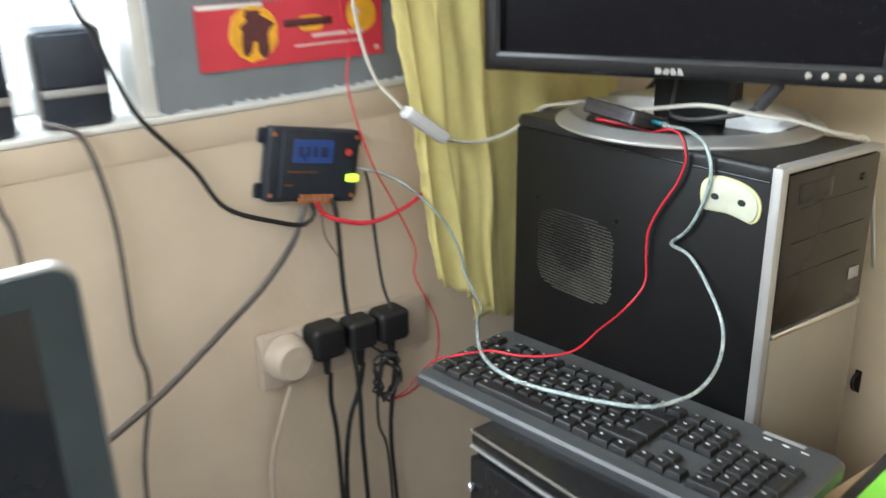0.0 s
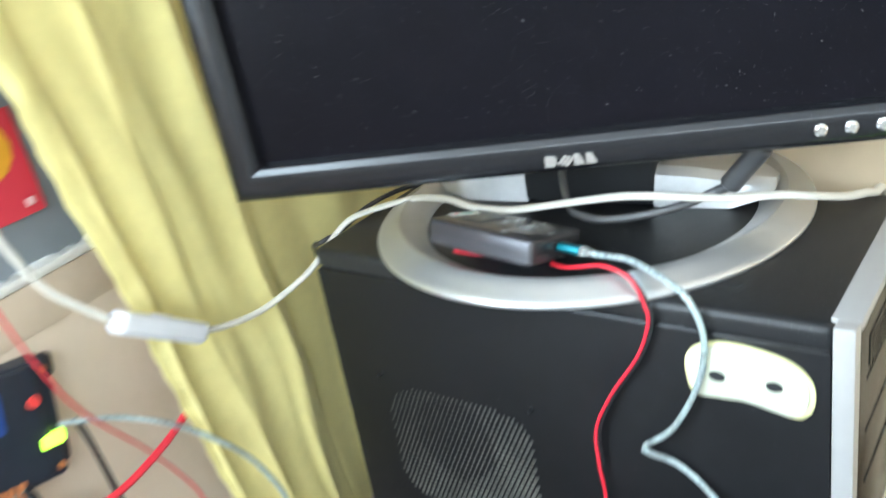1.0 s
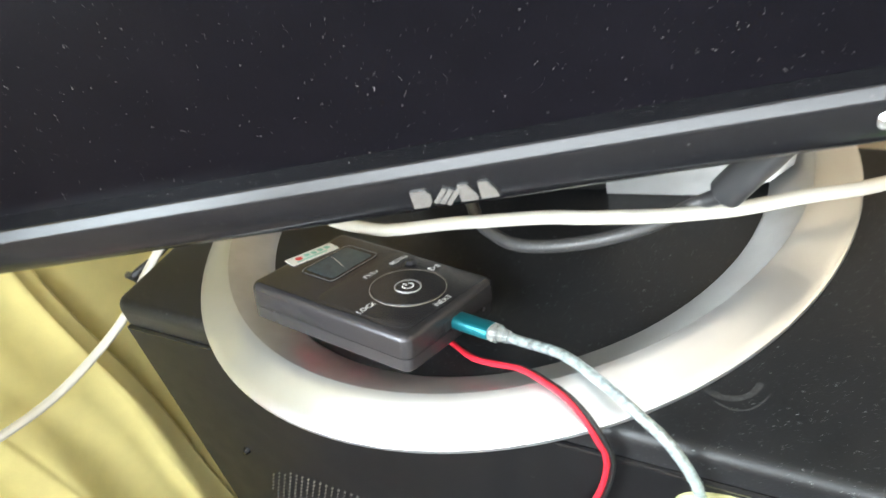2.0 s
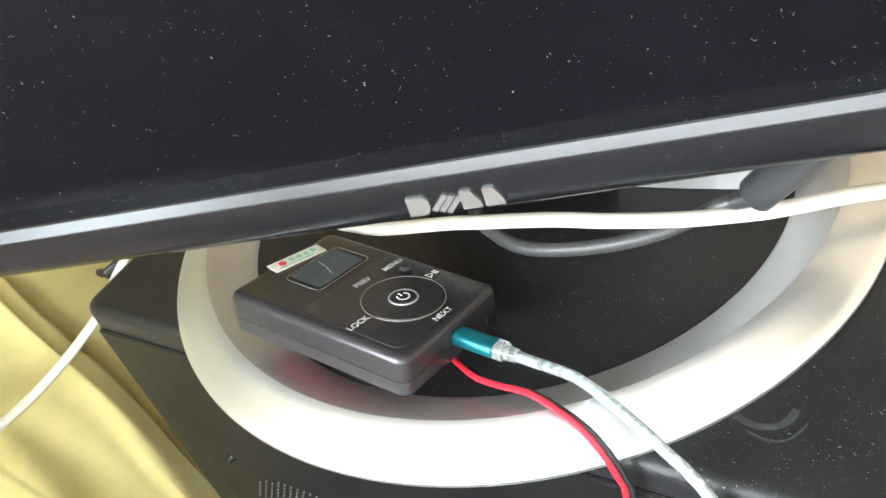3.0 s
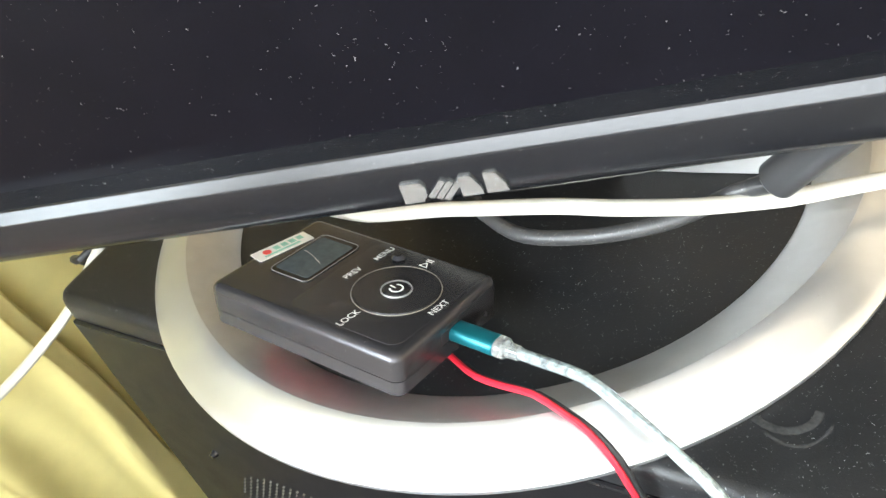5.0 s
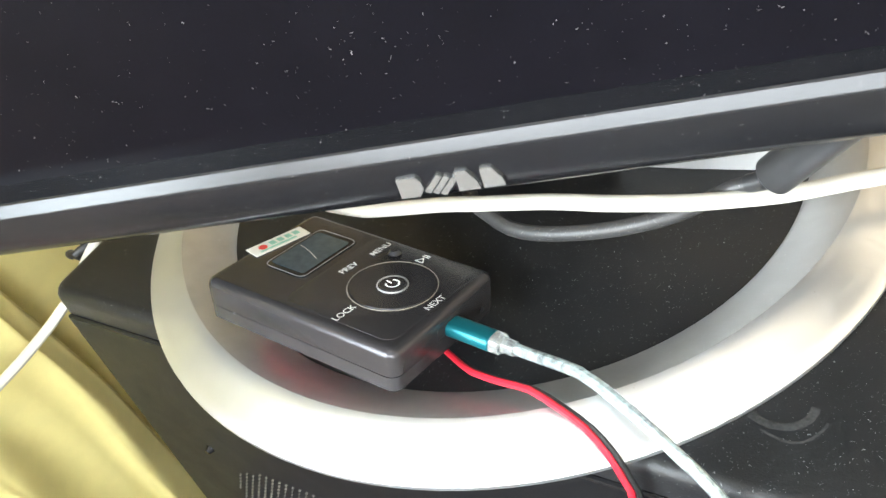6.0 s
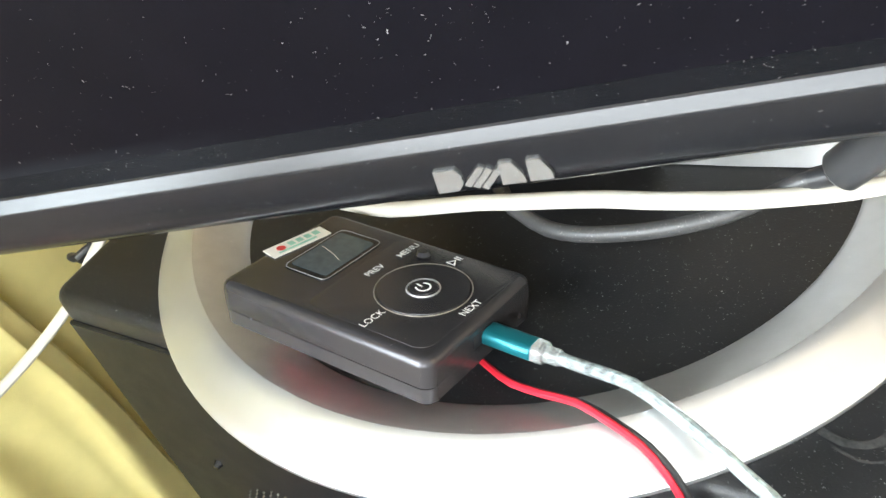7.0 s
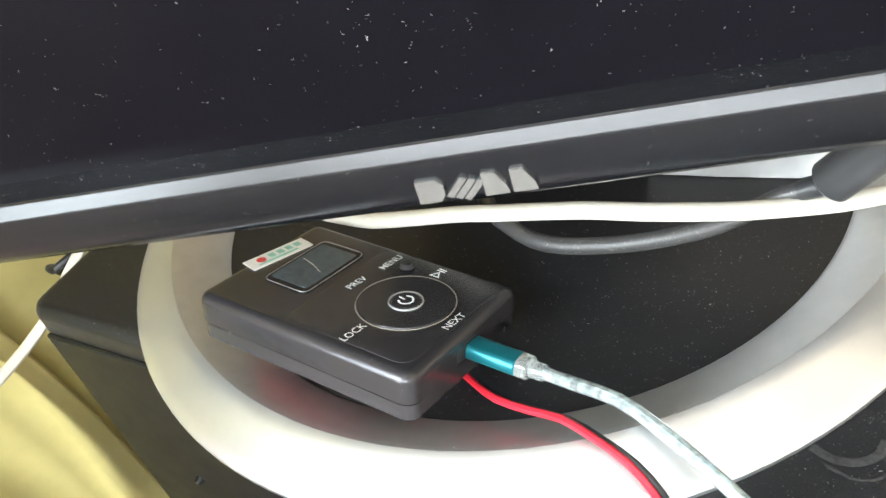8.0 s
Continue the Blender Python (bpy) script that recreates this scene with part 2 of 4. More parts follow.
def slab(w, h, r, z0, z1, bevel=0.0, cx=0.0, cy=0.0, low=0.0, bm=None):
    """A plate with rounded corners and a rounded upper (and lower) rim."""
    loops = []
    if low:
        loops.append([(x, y, z0) for x, y in rrect(w - 2 * low, h - 2 * low, max(r - low, 1e-4), 5, cx, cy)])
        loops.append([(x, y, z0 + low) for x, y in rrect(w, h, r, 5, cx, cy)])
    else:
        loops.append([(x, y, z0) for x, y in rrect(w, h, r, 5, cx, cy)])
    if bevel:
        for k in range(5):
            a = math.pi / 2 * k / 4
            d = bevel * (1 - math.cos(a))
            loops.append([(x, y, z1 - bevel + bevel * math.sin(a)) for x, y in rrect(w - 2 * d, h - 2 * d, max(r - d, 1e-4), 5, cx, cy)])
    else:
        loops.append([(x, y, z1) for x, y in rrect(w, h, r, 5, cx, cy)])
    return loft(loops, bm=bm)


def hoop_rect(w, h, r, t, cx, cy, z):
    """A fine raised line round a rounded rectangle."""
    return loft([[(x, y, z + u) for x, y in rrect(w + 2 * k, h + 2 * k, r + k, 5, cx, cy)] for k, u in ((-t, 0.0), (-t / 2, t), (t / 2, t), (t, 0.0))], cap=False)


def glide(pts, step=0.006):
    """A smooth line through points (Catmull-Rom)."""
    p = [Vector(v) for v in pts]
    p = [2 * p[0] - p[1]] + p + [2 * p[-1] - p[-2]]
    out = []
    for i in range(1, len(p) - 2):
        a, b, c, d = p[i - 1:i + 3]
        n = max(2, int((c - b).length / step))
        for k in range(n):
            t = k / n
            out.append(0.5 * ((2 * b) + (c - a) * t + (2 * a - 5 * b + 4 * c - d) * t * t + (3 * b - a - 3 * c + d) * t ** 3))
    return out + [p[-2]]


def tube(pts, r, n=10, flat=1.0, step=0.006, bm=None, up=(0, 0, 1)):
    line = glide(pts, step)
    loops, side = [], None
    for i, p in enumerate(line):
        t = (line[min(i + 1, len(line) - 1)] - line[max(i - 1, 0)]).normalized()
        if side is None:
            side = t.cross(Vector(up))
            if side.length < 0.1:
                side = t.cross(Vector((1, 0, 0)))
        side = (side - t * side.dot(t)).normalized()
        nrm = side.cross(t)
        loops.append([p + side * (r * math.cos(2 * math.pi * k / n)) + nrm * (r * flat * math.sin(2 * math.pi * k / n)) for k in range(n)])
    return loft(loops, bm=bm)


def words(text, size, m, parent, material, name="lettering", bold=0.0):
    """Raised print in the built-in font, as a mesh."""
    cu = bpy.data.curves.new(name, "FONT")
    cu.body, cu.size, cu.align_x, cu.align_y, cu.offset = text, size, "CENTER", "CENTER", bold
    cu.resolution_u = 3
    tmp = bpy.data.objects.new("tmp", cu)
    scene.collection.objects.link(tmp)
    me = bpy.data.meshes.new_from_object(tmp.evaluated_get(bpy.context.evaluated_depsgraph_get()))
    bpy.data.objects.remove(tmp)
    bpy.data.curves.remove(cu)
    me.materials.clear()
    me.materials.append(material)
    ob = new(name, me)
    ob.parent, ob.matrix_basis = parent, m
    return ob


# ---- the room ----
def wall(name, bm, material, label):
    return tagged(part(name, bm, material, None, "", False), label, "wall", kind="structure")


X1, Y0, H = 3.0, -3.0, 2.5
tagged(part("floor", box(WA - 0.25, X1 + 0.1, Y0 - 0.1, WB + 0.1, -0.1, 0.0), M_FLOOR, smooth=False), "brown wooden floor of the room", "floor", kind="structure")
tagged(part("ceiling", box(WA - 0.25, X1 + 0.1, Y0 - 0.1, WB + 0.1, H, H + 0.1), M_CEIL, smooth=False), "white painted ceiling", "ceiling", kind="structure")
SILL, TOP = TZ + 0.0270, TZ + 1.25
WY0, WY1 = -1.75, -0.06
bm = box(WA - 0.25, WA, Y0 - 0.1, WB + 0.1, 0, SILL - 0.03)
box(WA - 0.25, WA, Y0 - 0.1, WB + 0.1, TOP, H, bm=bm)
box(WA - 0.25, WA, Y0 - 0.1, WY0, SILL - 0.03, TOP, bm=bm)
box(WA - 0.25, WA, WY1, WB + 0.1, SILL - 0.03, TOP, bm=bm)
wall("wall_window", bm, M_WALL, "beige plastered wall below and beside the window")
wall("wall_back", box(WA, X1, WB, WB + 0.1, 0, H), M_WALLB, "cream plastered wall behind the computer")
# the two unseen walls are white to bounce neutral light back
wall("wall_far", box(X1, X1 + 0.1, Y0 - 0.1, WB + 0.1, 0, H), M_CEIL, "unseen wall, white for neutral bounce light")
bm = box(WA, X1, Y0 - 0.1, Y0, 0, 1.94)
box(WA, X1, Y0 - 0.1, Y0, 2.44, H, bm=bm)
box(WA, 0.05, Y0 - 0.1, Y0, 1.94, 2.44, bm=bm)
box(2.85, X1, Y0 - 0.1, Y0, 1.94, 2.44, bm=bm)
wall("wall_behind", bm, M_CEIL, "unseen white bounce wall with the strip window's opening")

win = thing("window_1", "white-framed window with bright daylight outside", "window", pose(0, -0.29, SILL + 0.012, 2.2, 0, 0) @ pose(0, 0.29, -SILL - 0.012), kind="structure")
part("window_sill", box(WA - 0.24, WA + 0.004, WY0, WY1, SILL + 0.0025, SILL + 0.012, 0.003), M_WHITE, win, "white painted window sill")
part("sill_plaster", box(WA - 0.24, WA + 0.0015, WY0, WY1, SILL - 0.040, SILL + 0.002, 0.001), M_WALL, win, "plaster under the sill")
part("window_frame", box(WA - 0.20, WA - 0.15, WY0, WY1, SILL + 0.0125, SILL + 0.05, 0.004), M_WHITE, win)
part("window_frame", box(WA - 0.20, WA - 0.15, WY0, WY1, TOP - 0.05, TOP, 0.004), M_WHITE, win)
for y in (WY0 + 0.002, -1.12, -0.53, WY1 - 0.047):
    part("window_frame", box(WA - 0.195, WA - 0.155, y, y + 0.045, SILL + 0.05, TOP - 0.05, 0.004), M_WHITE, win)
part("reveal_trim", box(WA - 0.14, WA - 0.004, -0.515, -0.490, SILL + 0.0125, TOP - 0.002, 0.003), M_WHITE, win, "white painted post beside the grey pane")
# the grey-covered pane, its lower edge ragged
random.seed(4)
lo, hi = [], []
n = 70
for i in range(n + 1):
    y = -0.489 + (0.489 - 0.075) * i / n
    z = SILL + 0.014 + 0.004 * noise.noise((y * 60, 3.1, 0)) + (0.004 * random.random() if i % 3 == 0 else 0)
    lo.append((y, z))
bm = bmesh.new()
loops = []
for x in (WA - 0.008, WA - 0.002):
    loops.append([(x, y, z) for y, z in lo] + [(x, -0.075, TOP - 0.01), (x, -0.489, TOP - 0.01)])
part("pane", loft(loops, bm=bm), M_GREYPANEL, win, "grey film covering the pane, ragged lower edge", smooth=False)

bm = bmesh.new()
bm.faces.new([bm.verts.new(p) for p in ((-4, -9, -3), (-4, 6, -3), (-4, 6, 6), (-4, -9, 6))])
M_SKY = glow("white_overcast_sky", (0.92, 0.96, 1.0), 2.6)
tagged(part("backdrop", bm, M_SKY, smooth=False), "bright white overcast sky outside the window", "sky", kind="structure")

# red printed card on the grey pane
card = thing("printed_card", "red card with orange emblem and pale lines on the grey pane", "card", pose(WA, -0.29, TZ + 0.098, 1.4, 0, 0) @ pose(0, 0.29, -0.110))
cw = [(-0.432, 0.098), (-0.143, 0.096), (-0.143, 0.184), (-0.432, 0.184)]
loft_pts = [[(x, y, z) for y, z in cw] for x in (0.0005, 0.0025)]
part("card_sheet", loft(loft_pts), M_POSTER, card, smooth=False)
part("emblem", loft([[(x, -0.350 + k * (0.036 + 0.004 * noise.noise((math.cos(a) * 2.5, math.sin(a) * 2.5, 4.0))) * math.cos(a), 0.143 + k * (0.038 + 0.005 * noise.noise((math.cos(a) * 2.5, math.sin(a) * 2.5, 8.0))) * math.sin(a)) for a in [2 * math.pi * i / 48 for i in range(48)]] for x, k in ((0.0026, 1.0), (0.0034, 0.98))]), M_YELLOWINK, card, "round orange emblem")
for cy, cz, ry_, rz_, sd in ((-0.346, 0.150, 0.021, 0.016, 2.2), (-0.362, 0.130, 0.008, 0.018, 5.1), (-0.338, 0.128, 0.009, 0.017, 7.7), (-0.352, 0.168, 0.013, 0.007, 3.3)):
    bm = loft([[(x, cy + ry_ * (1 + 0.4 * noise.noise((math.cos(a) * 1.8, math.sin(a) * 1.8, sd))) * math.cos(a), cz + rz_ * (1 + 0.4 * noise.noise((math.cos(a) * 1.8, math.sin(a) * 1.8, sd + 4))) * math.sin(a)) for a in [2 * math.pi * i / 30 for i in range(30)]] for x in (0.0036, 0.0040 + sd * 0.00004)])
    part("emblem_figure", bm, M_DARKINK, card, "dark shape on the emblem")
part("name_glow", slab(0.040, 0.022, 0.010, 0.0026, 0.0030, 0.0, 0.0, 0.0), M_YELLOWINK, card, m=pose(0, -0.262, 0.150) @ pose(0, 0, 0, 90, 0, 90))
part("print_bar", box(0.0031, 0.0035, -0.305, -0.228, 0.1465, 0.1570, 0.0001), M_DARKINK, card)
part("print_bar", box(0.0026, 0.0032, -0.262, -0.175, 0.1290, 0.1350, 0.0002), M_PINKINK, card)
part("print_bar", box(0.0026, 0.0032, -0.290, -0.185, 0.1180, 0.1215, 0.0002), M_PINKINK, card)
part("print_bar", box(0.0026, 0.0032, -0.158, -0.150, 0.103, 0.110, 0.0002), M_PINKINK, card)
part("white_strip", box(0.0026, 0.0032, -0.430, -0.335, 0.1775, 0.1835, 0.0002), M_WHITE, card, "white strip along the top edge")
part("burst", cyl(0.026, 0.018, (0.0026, -0.178, 0.156), (0.0032, -0.178, 0.156), 14), M_YELLOWINK, card)
part("burst_star", cyl(0.006, 0.003, (0.0033, -0.186, 0.160), (0.0037, -0.186, 0.160), 7), M_PINKINK, card)
bcard = thing("blue_card", "blue printed card on the grey pane above the red one", "card", pose(WA, 0, TZ, 1.4, 0, 0))
part("card_sheet", box(0.0005, 0.0022, -0.300, -0.152, 0.210, 0.270, 0.0003), M_BLUECARD, bcard)
part("white_border", box(0.0023, 0.0027, -0.298, -0.154, 0.212, 0.217, 0.0001), M_WHITE, bcard)

# ---- computer case ----
D, W, BOT = 0.43, 0.215, -0.50
case = thing("computer_case", "black steel computer tower with silver-trimmed front, dusty top", "computer")
bm = box(-0.008, D - 0.002, 0.002, W - 0.002, BOT + 0.012, -0.016, 0.003)
part("body", bm, M_CASE, case)
part("top_cover", slab(D + 0.011, W + 0.002, 0.010, -0.0155, 0.0, 0.006, D / 2 - 0.006, W / 2), M_CASETOP, case, "dusty black top cover with rounded edges")
part("side_panel", box(-0.010, D - 0.003, -0.001, 0.0018, BOT + 0.014, -0.0195, 0.0012), M_CASE, case)
part("edge_bead", tube([(-0.004, -0.0012, -0.0175), (0.2, -0.0012, -0.0175), (D - 0.004, -0.0012, -0.0175)], 0.0016, 8), M_GLOSS, case)
for fx in (0.03, D - 0.05):
    for fy in (0.03, W - 0.03):
        part("foot", cyl(0.016, 0.014, (fx, fy, BOT), (fx, fy, BOT + 0.013), 16), M_RUBBER, case)
# perforated vent: rows of slanted slots round a fan
slot, seen_slot = bmesh.new(), 0
for r in range(27):
    for c in range(31):
        xx, zz = 0.044 + c * 0.0049 + (r % 2) * 0.00245, -0.129 - r * 0.0047
        if xx > 0.194 or (abs(xx - 0.119) / 0.076) ** 5 + (abs(zz + 0.190) / 0.062) ** 5 > 1:
            continue
        # uneven brightness of the mesh drawn as slot size, larger to the lower right
        k = min(1.0, max(0.25, 0.25 + 0.45 * (xx - 0.044) / 0.15 + 0.55 * (-0.129 - zz) / 0.122))
        if (xx - 0.112) ** 2 + (zz + 0.172) ** 2 < 0.042 ** 2:
            k *= 0.62
        w, h, s = 0.0016 * k, 0.0014 * k, 0.0006 * k
        vs = [slot.verts.new((xx + dx + s * dz / h, -0.0021, zz + dz)) for dx, dz in ((-w, -h), (w, -h), (w, h), (-w, h))]
        slot.faces.new(vs)
        vs2 = [slot.verts.new((v.co.x, -0.0010, v.co.z)) for v in vs]
        for i in range(4):
            slot.faces.new((vs[i], vs[(i + 1) % 4], vs2[(i + 1) % 4], vs2[i]))
M_SLOT = mat("vent_mesh_grey", (0.12, 0.115, 0.10), 0.45, 0.3, noise_scale=25, vary=0.6)
tagged(part("vent", slot, M_SLOT, case, "perforated fan vent in the side panel", smooth=False), kind="stuff")
slot2 = bmesh.new()
for r in range(5):
    for c in range(30):
        box(0.085 + c * 0.0050 + (r % 2) * 0.0025, 0.0872 + c * 0.0050 + (r % 2) * 0.0025, -0.0019, -0.0008, -0.349 + r * 0.0048, -0.3472 + r * 0.0048, bm=slot2)
tagged(part("lower_vent", slot2, M_CASETOP, case, "rows of small vent holes", smooth=False), kind="stuff")
for bx_, bz_ in ((0.040, -0.119), (0.1976, -0.119)):
    part("rivet", cyl(0.0032, 0.0016, (bx_, -0.0005, bz_), (bx_, -0.0042, bz_), 14), M_GLOSS, case)
part("corner_strip", box(D - 0.002, D + 0.012, -0.004, 0.010, BOT + 0.004, 0.0015, 0.002), M_GREYSIL, case, "silver plastic corner strip")
part("front_frame", box(D + 0.0005, D + 0.004, 0.0105, W, BOT + 0.004, -0.006, 0.003), M_RUBBER, case)
part("front_trim", box(D - 0.006, D + 0.013, 0.008, W + 0.001, -0.0055, 0.002, 0.002), M_GREYSIL, case, "silver trim across the top of the front")
door = part("drive_door", box(D + 0.0042, D + 0.0115, 0.012, W - 0.004, -0.205, -0.008, 0.003), M_SMOKE, case, "smoked dark drive door")
for z in (-0.052, -0.094, -0.136):
    part("drive_slot", box(D + 0.0116, D + 0.0124, 0.030, W - 0.022, z - 0.001, z + 0.001, 0.0003), M_GLOSS, door)
part("drive_tray", box(D + 0.0116, D + 0.0128, 0.035, 0.105, -0.046, -0.022, 0.0006), M_SMOKE, door)
part("door_button", cyl(0.005, 0.0045, (D + 0.0114, 0.175, -0.034), (D + 0.0135, 0.175, -0.034), 16), M_GLOSS, door)
for k in range(7):
    part("grille_line", box(D + 0.0129, D + 0.0133, 0.038, 0.100, -0.0445 + k * 0.0032, -0.0434 + k * 0.0032), M_GLOSS, door, smooth=False)
part("badge_plate", box(D + 0.0116, D + 0.0126, 0.172, 0.196, -0.172, -0.156, 0.0006), M_GREYSIL, door, "small silver badge plate")
part("front_lip", box(D + 0.0042, D + 0.0150, 0.0105, W - 0.003, -0.213, -0.2055, 0.002), M_CHROME, case, "bright silver lip under the door")
part("front_panel", box(D + 0.0042, D + 0.0128, 0.0105, W - 0.003, BOT + 0.006, -0.2135, 0.004), M_FRONTSIL, case, "champagne grey lower front panel")

# cream badge with two dark holes, stuck on the side panel
badge = thing("rubber_badge", "cream bean-shaped rubber badge with two dark holes", "badge", pose(0.375, -0.0011, TZ - 0.047, 90, 0, 0))
ring_pts = [(-0.0430, 0.0040), (-0.0360, 0.0180), (-0.0170, 0.0245), (0.0080, 0.0235), (0.0310, 0.0165), (0.0425, 0.0030), (0.0420, -0.0150), (0.0330, -0.0240), (0.0180, -0.0222), (-0.0020, -0.0190), (-0.0230, -0.0205), (-0.0385, -0.0190)]
n = len(ring_pts)
out = []
for i in range(n):
    a, b, c, d = [Vector((*ring_pts[(i + k) % n], 0)) for k in (-1, 0, 1, 2)]
    for q in (0.0, 0.25, 0.5, 0.75):
        v = 0.5 * (2 * b + (c - a) * q + (2 * a - 5 * b + 4 * c - d) * q * q + (3 * b - a - 3 * c + d) * q ** 3)
        out.append((v.x, v.y))
part("badge_rim", loft([[(x, y, 0) for x, y in out], [(x, y, 0.0018) for x, y in out], [(0.97 * x, 0.97 * y, 0.0025) for x, y in out]]), M_BADGERIM, badge, "yellowed rim")
part("badge_face", loft([[(0.93 * x, 0.93 * y, 0.0020) for x, y in out], [(0.91 * x, 0.91 * y, 0.0040) for x, y in out], [(0.85 * x, 0.85 * y, 0.0046) for x, y in out]]), M_BADGE, badge)
for hx in (-0.0195, 0.0185):
    part("badge_hole", loft([[(hx + s * 0.0058 * math.cos(a), -0.001 + s * 0.0042 * math.sin(a), z) for a in [2 * math.pi * i / 18 for i in range(18)]] for s, z in ((1, 0.0046), (0.95, 0.0050))]), M_RUBBER, badge, "dark oval hole")

# ---- monitor on the case ----
RC = (0.1905, 0.1420)       # centre of the ring foot
mon = thing("monitor", "black flat-panel monitor with dusty screen on a silver ring foot", "monitor", pose(RC[0], RC[1], TZ, 0, 0, 7.0))
# the panel is swivelled on its neck; its lower left corner
PM = mon.matrix_basis.inverted() @ pose(-0.0165, -0.0610, TZ + 0.0697, 0, -1.1, 22.0)
ox, oy, oz, MW, MH = 0.0, 0.0, 0.0, 0.548, 0.352
# ring foot
prof = [(0.1852, 0.0002), (0.1860, 0.0010), (0.1860, 0.0028), (0.1850, 0.0042), (0.1810, 0.0062), (0.1750, 0.0098), (0.1700, 0.0126), (0.1668, 0.0141), (0.1646, 0.0146)]
profi = [(0.1645, 0.0146), (0.1634, 0.0142), (0.1610, 0.0128), (0.1440, 0.0030), (0.1425, 0.0014), (0.1418, 0.0002)]


def ring(profile):
    n = 128
    bm = bmesh.new()
    loft([[(r * math.cos(2 * math.pi * i / n), r * math.sin(2 * math.pi * i / n), z) for i in range(n)] for r, z in profile], cap=False, bm=bm)
    return bm


foot = part("ring_foot", ring(prof + [(0.1643, 0.0140), (0.1643, 0.0002), (0.1852, 0.0002)]), M_SILVER, mon, "satin silver ring foot")
part("inner_bevel", ring(profi + [(0.1642, 0.0002), (0.1642, 0.0144)]), M_SILVERIN, foot, "greyer inner slope of the ring")
for sx in (-1, 1):
    loops = []
    for k, top, y0, y1 in ((0.058, 0.034, 0.011, 0.062), (0.090, 0.0325, 0.011, 0.062), (0.120, 0.0285, 0.012, 0.058), (0.143, 0.0235, 0.015, 0.050), (0.154, 0.0200, 0.022, 0.040)):
        low = 0.0004 if k < 0.13 else 0.0004 + (k - 0.13) * 0.55
        loops.append([(sx * k, y0 - 0.008, low), (sx * k, y0 - 0.004, top - 0.006), (sx * k, y0 + 0.004, top), (sx * k, y1 - 0.004, top), (sx * k, y1, top - 0.004), (sx * k, y1, low)])
    part("foot_bridge", loft(loops), M_SILVERIN, mon, "silver wing of the bridge across the ring")
part("neck", box(-0.060, 0.060, 0.002, 0.046, 0.0004, 0.24, 0.006), M_RUBBER, mon, "black neck")
part("back_shell", box(ox + 0.012, ox + MW - 0.012, oy + 0.020, oy + 0.058, oz + 0.008, oz + MH - 0.010, 0.012), M_RUBBER, mon, m=PM)
part("screen", box(ox + 0.020, ox + MW - 0.020, oy + 0.0064, oy + 0.019, oz + 0.022, oz + MH - 0.022, 0.0), M_SCREEN, mon, "dark switched-off screen speckled with dust", smooth=False, m=PM)
# bezel: one profile carried round the four sides, (depth, distance in from the edge)
bez = [(0.0285, 0.0010), (0.0040, 0.0), (0.0005, 0.0004), (-0.0026, 0.0018), (-0.0048, 0.0042), (-0.0062, 0.0072), (-0.0069, 0.0110), (-0.0071, 0.0150), (-0.0069, 0.0190), (-0.0065, 0.0216), (-0.0060, 0.0226), (-0.0039, 0.0266), (-0.0031, 0.0272), (0.0004, 0.0279), (0.0036, 0.0287), (0.0068, 0.0292)]
loops = []
for d, k in bez:
    loops.append([(ox + k, oy + d, oz + k), (ox + MW - k, oy + d, oz + k), (ox + MW - k, oy + d, oz + MH - k), (ox + k, oy + d, oz + MH - k)])
bezel = part("bezel", loft(loops, cap=False), M_SATIN, mon, "satin black bezel with a sloped inner edge", m=PM)
bezel.data.set_sharp_from_angle(angle=radians(24))
for i in range(5):
    bx_ = ox + 0.4420 + i * 0.0192
    part("button", cyl(0.0046, 0.0038, (bx_, oy - 0.0062, oz + 0.0138), (bx_, oy - 0.0090, oz + 0.0138), 18, r=0.001), M_CHROME, mon, "round silver button", m=PM)
# maker's mark, as four plain silver blocks
def mark(shape, y0=-0.0062, y1=-0.0083):
    bm = loft([[(0.2743 + x, y, 0.0112 + z) for x, z in shape] for y in (y0, y1)])
    part("mark_block", bm, M_CHROME, mon, "small silver block of the maker's mark", smooth=False, m=PM)


MK = 0.0042
mark([(-0.0190, -MK), (-0.0122, -MK), (-0.0104, -0.0018), (-0.0104, 0.0018), (-0.0122, MK), (-0.0190, MK)])
for k in (0.0, 0.0026, 0.0052):
    mark([(-0.0100 + k, -0.0022 - k * 0.35), (-0.0082 + k, -0.0034 - k * 0.35), (-0.0026 + k, 0.0030 - k * 0.35), (-0.0044 + k, 0.0042 - k * 0.35)])
for x in (0.0020, 0.0108):
    mark([(x, -MK), (x + 0.0076, -MK), (x + 0.0070, -0.0010), (x + 0.0040, MK), (x, MK)])
# grains of dust caught on the ring's crest and along the joint of screen and bezel
def grains(places, parent, label, m=None):
    bm = bmesh.new()
    for c, s in places:
        vs = [bm.verts.new(c + Vector((random.uniform(-1, 1), random.uniform(-1, 1), random.uniform(-0.6, 0.6))) * s) for _ in range(4)]
        for f in ((0, 1, 2), (0, 2, 3), (0, 3, 1), (1, 3, 2)):
            bm.faces.new([vs[k] for k in f])
    tagged(part("dust", bm, M_DUST, parent, label, smooth=False, m=m), kind="stuff")


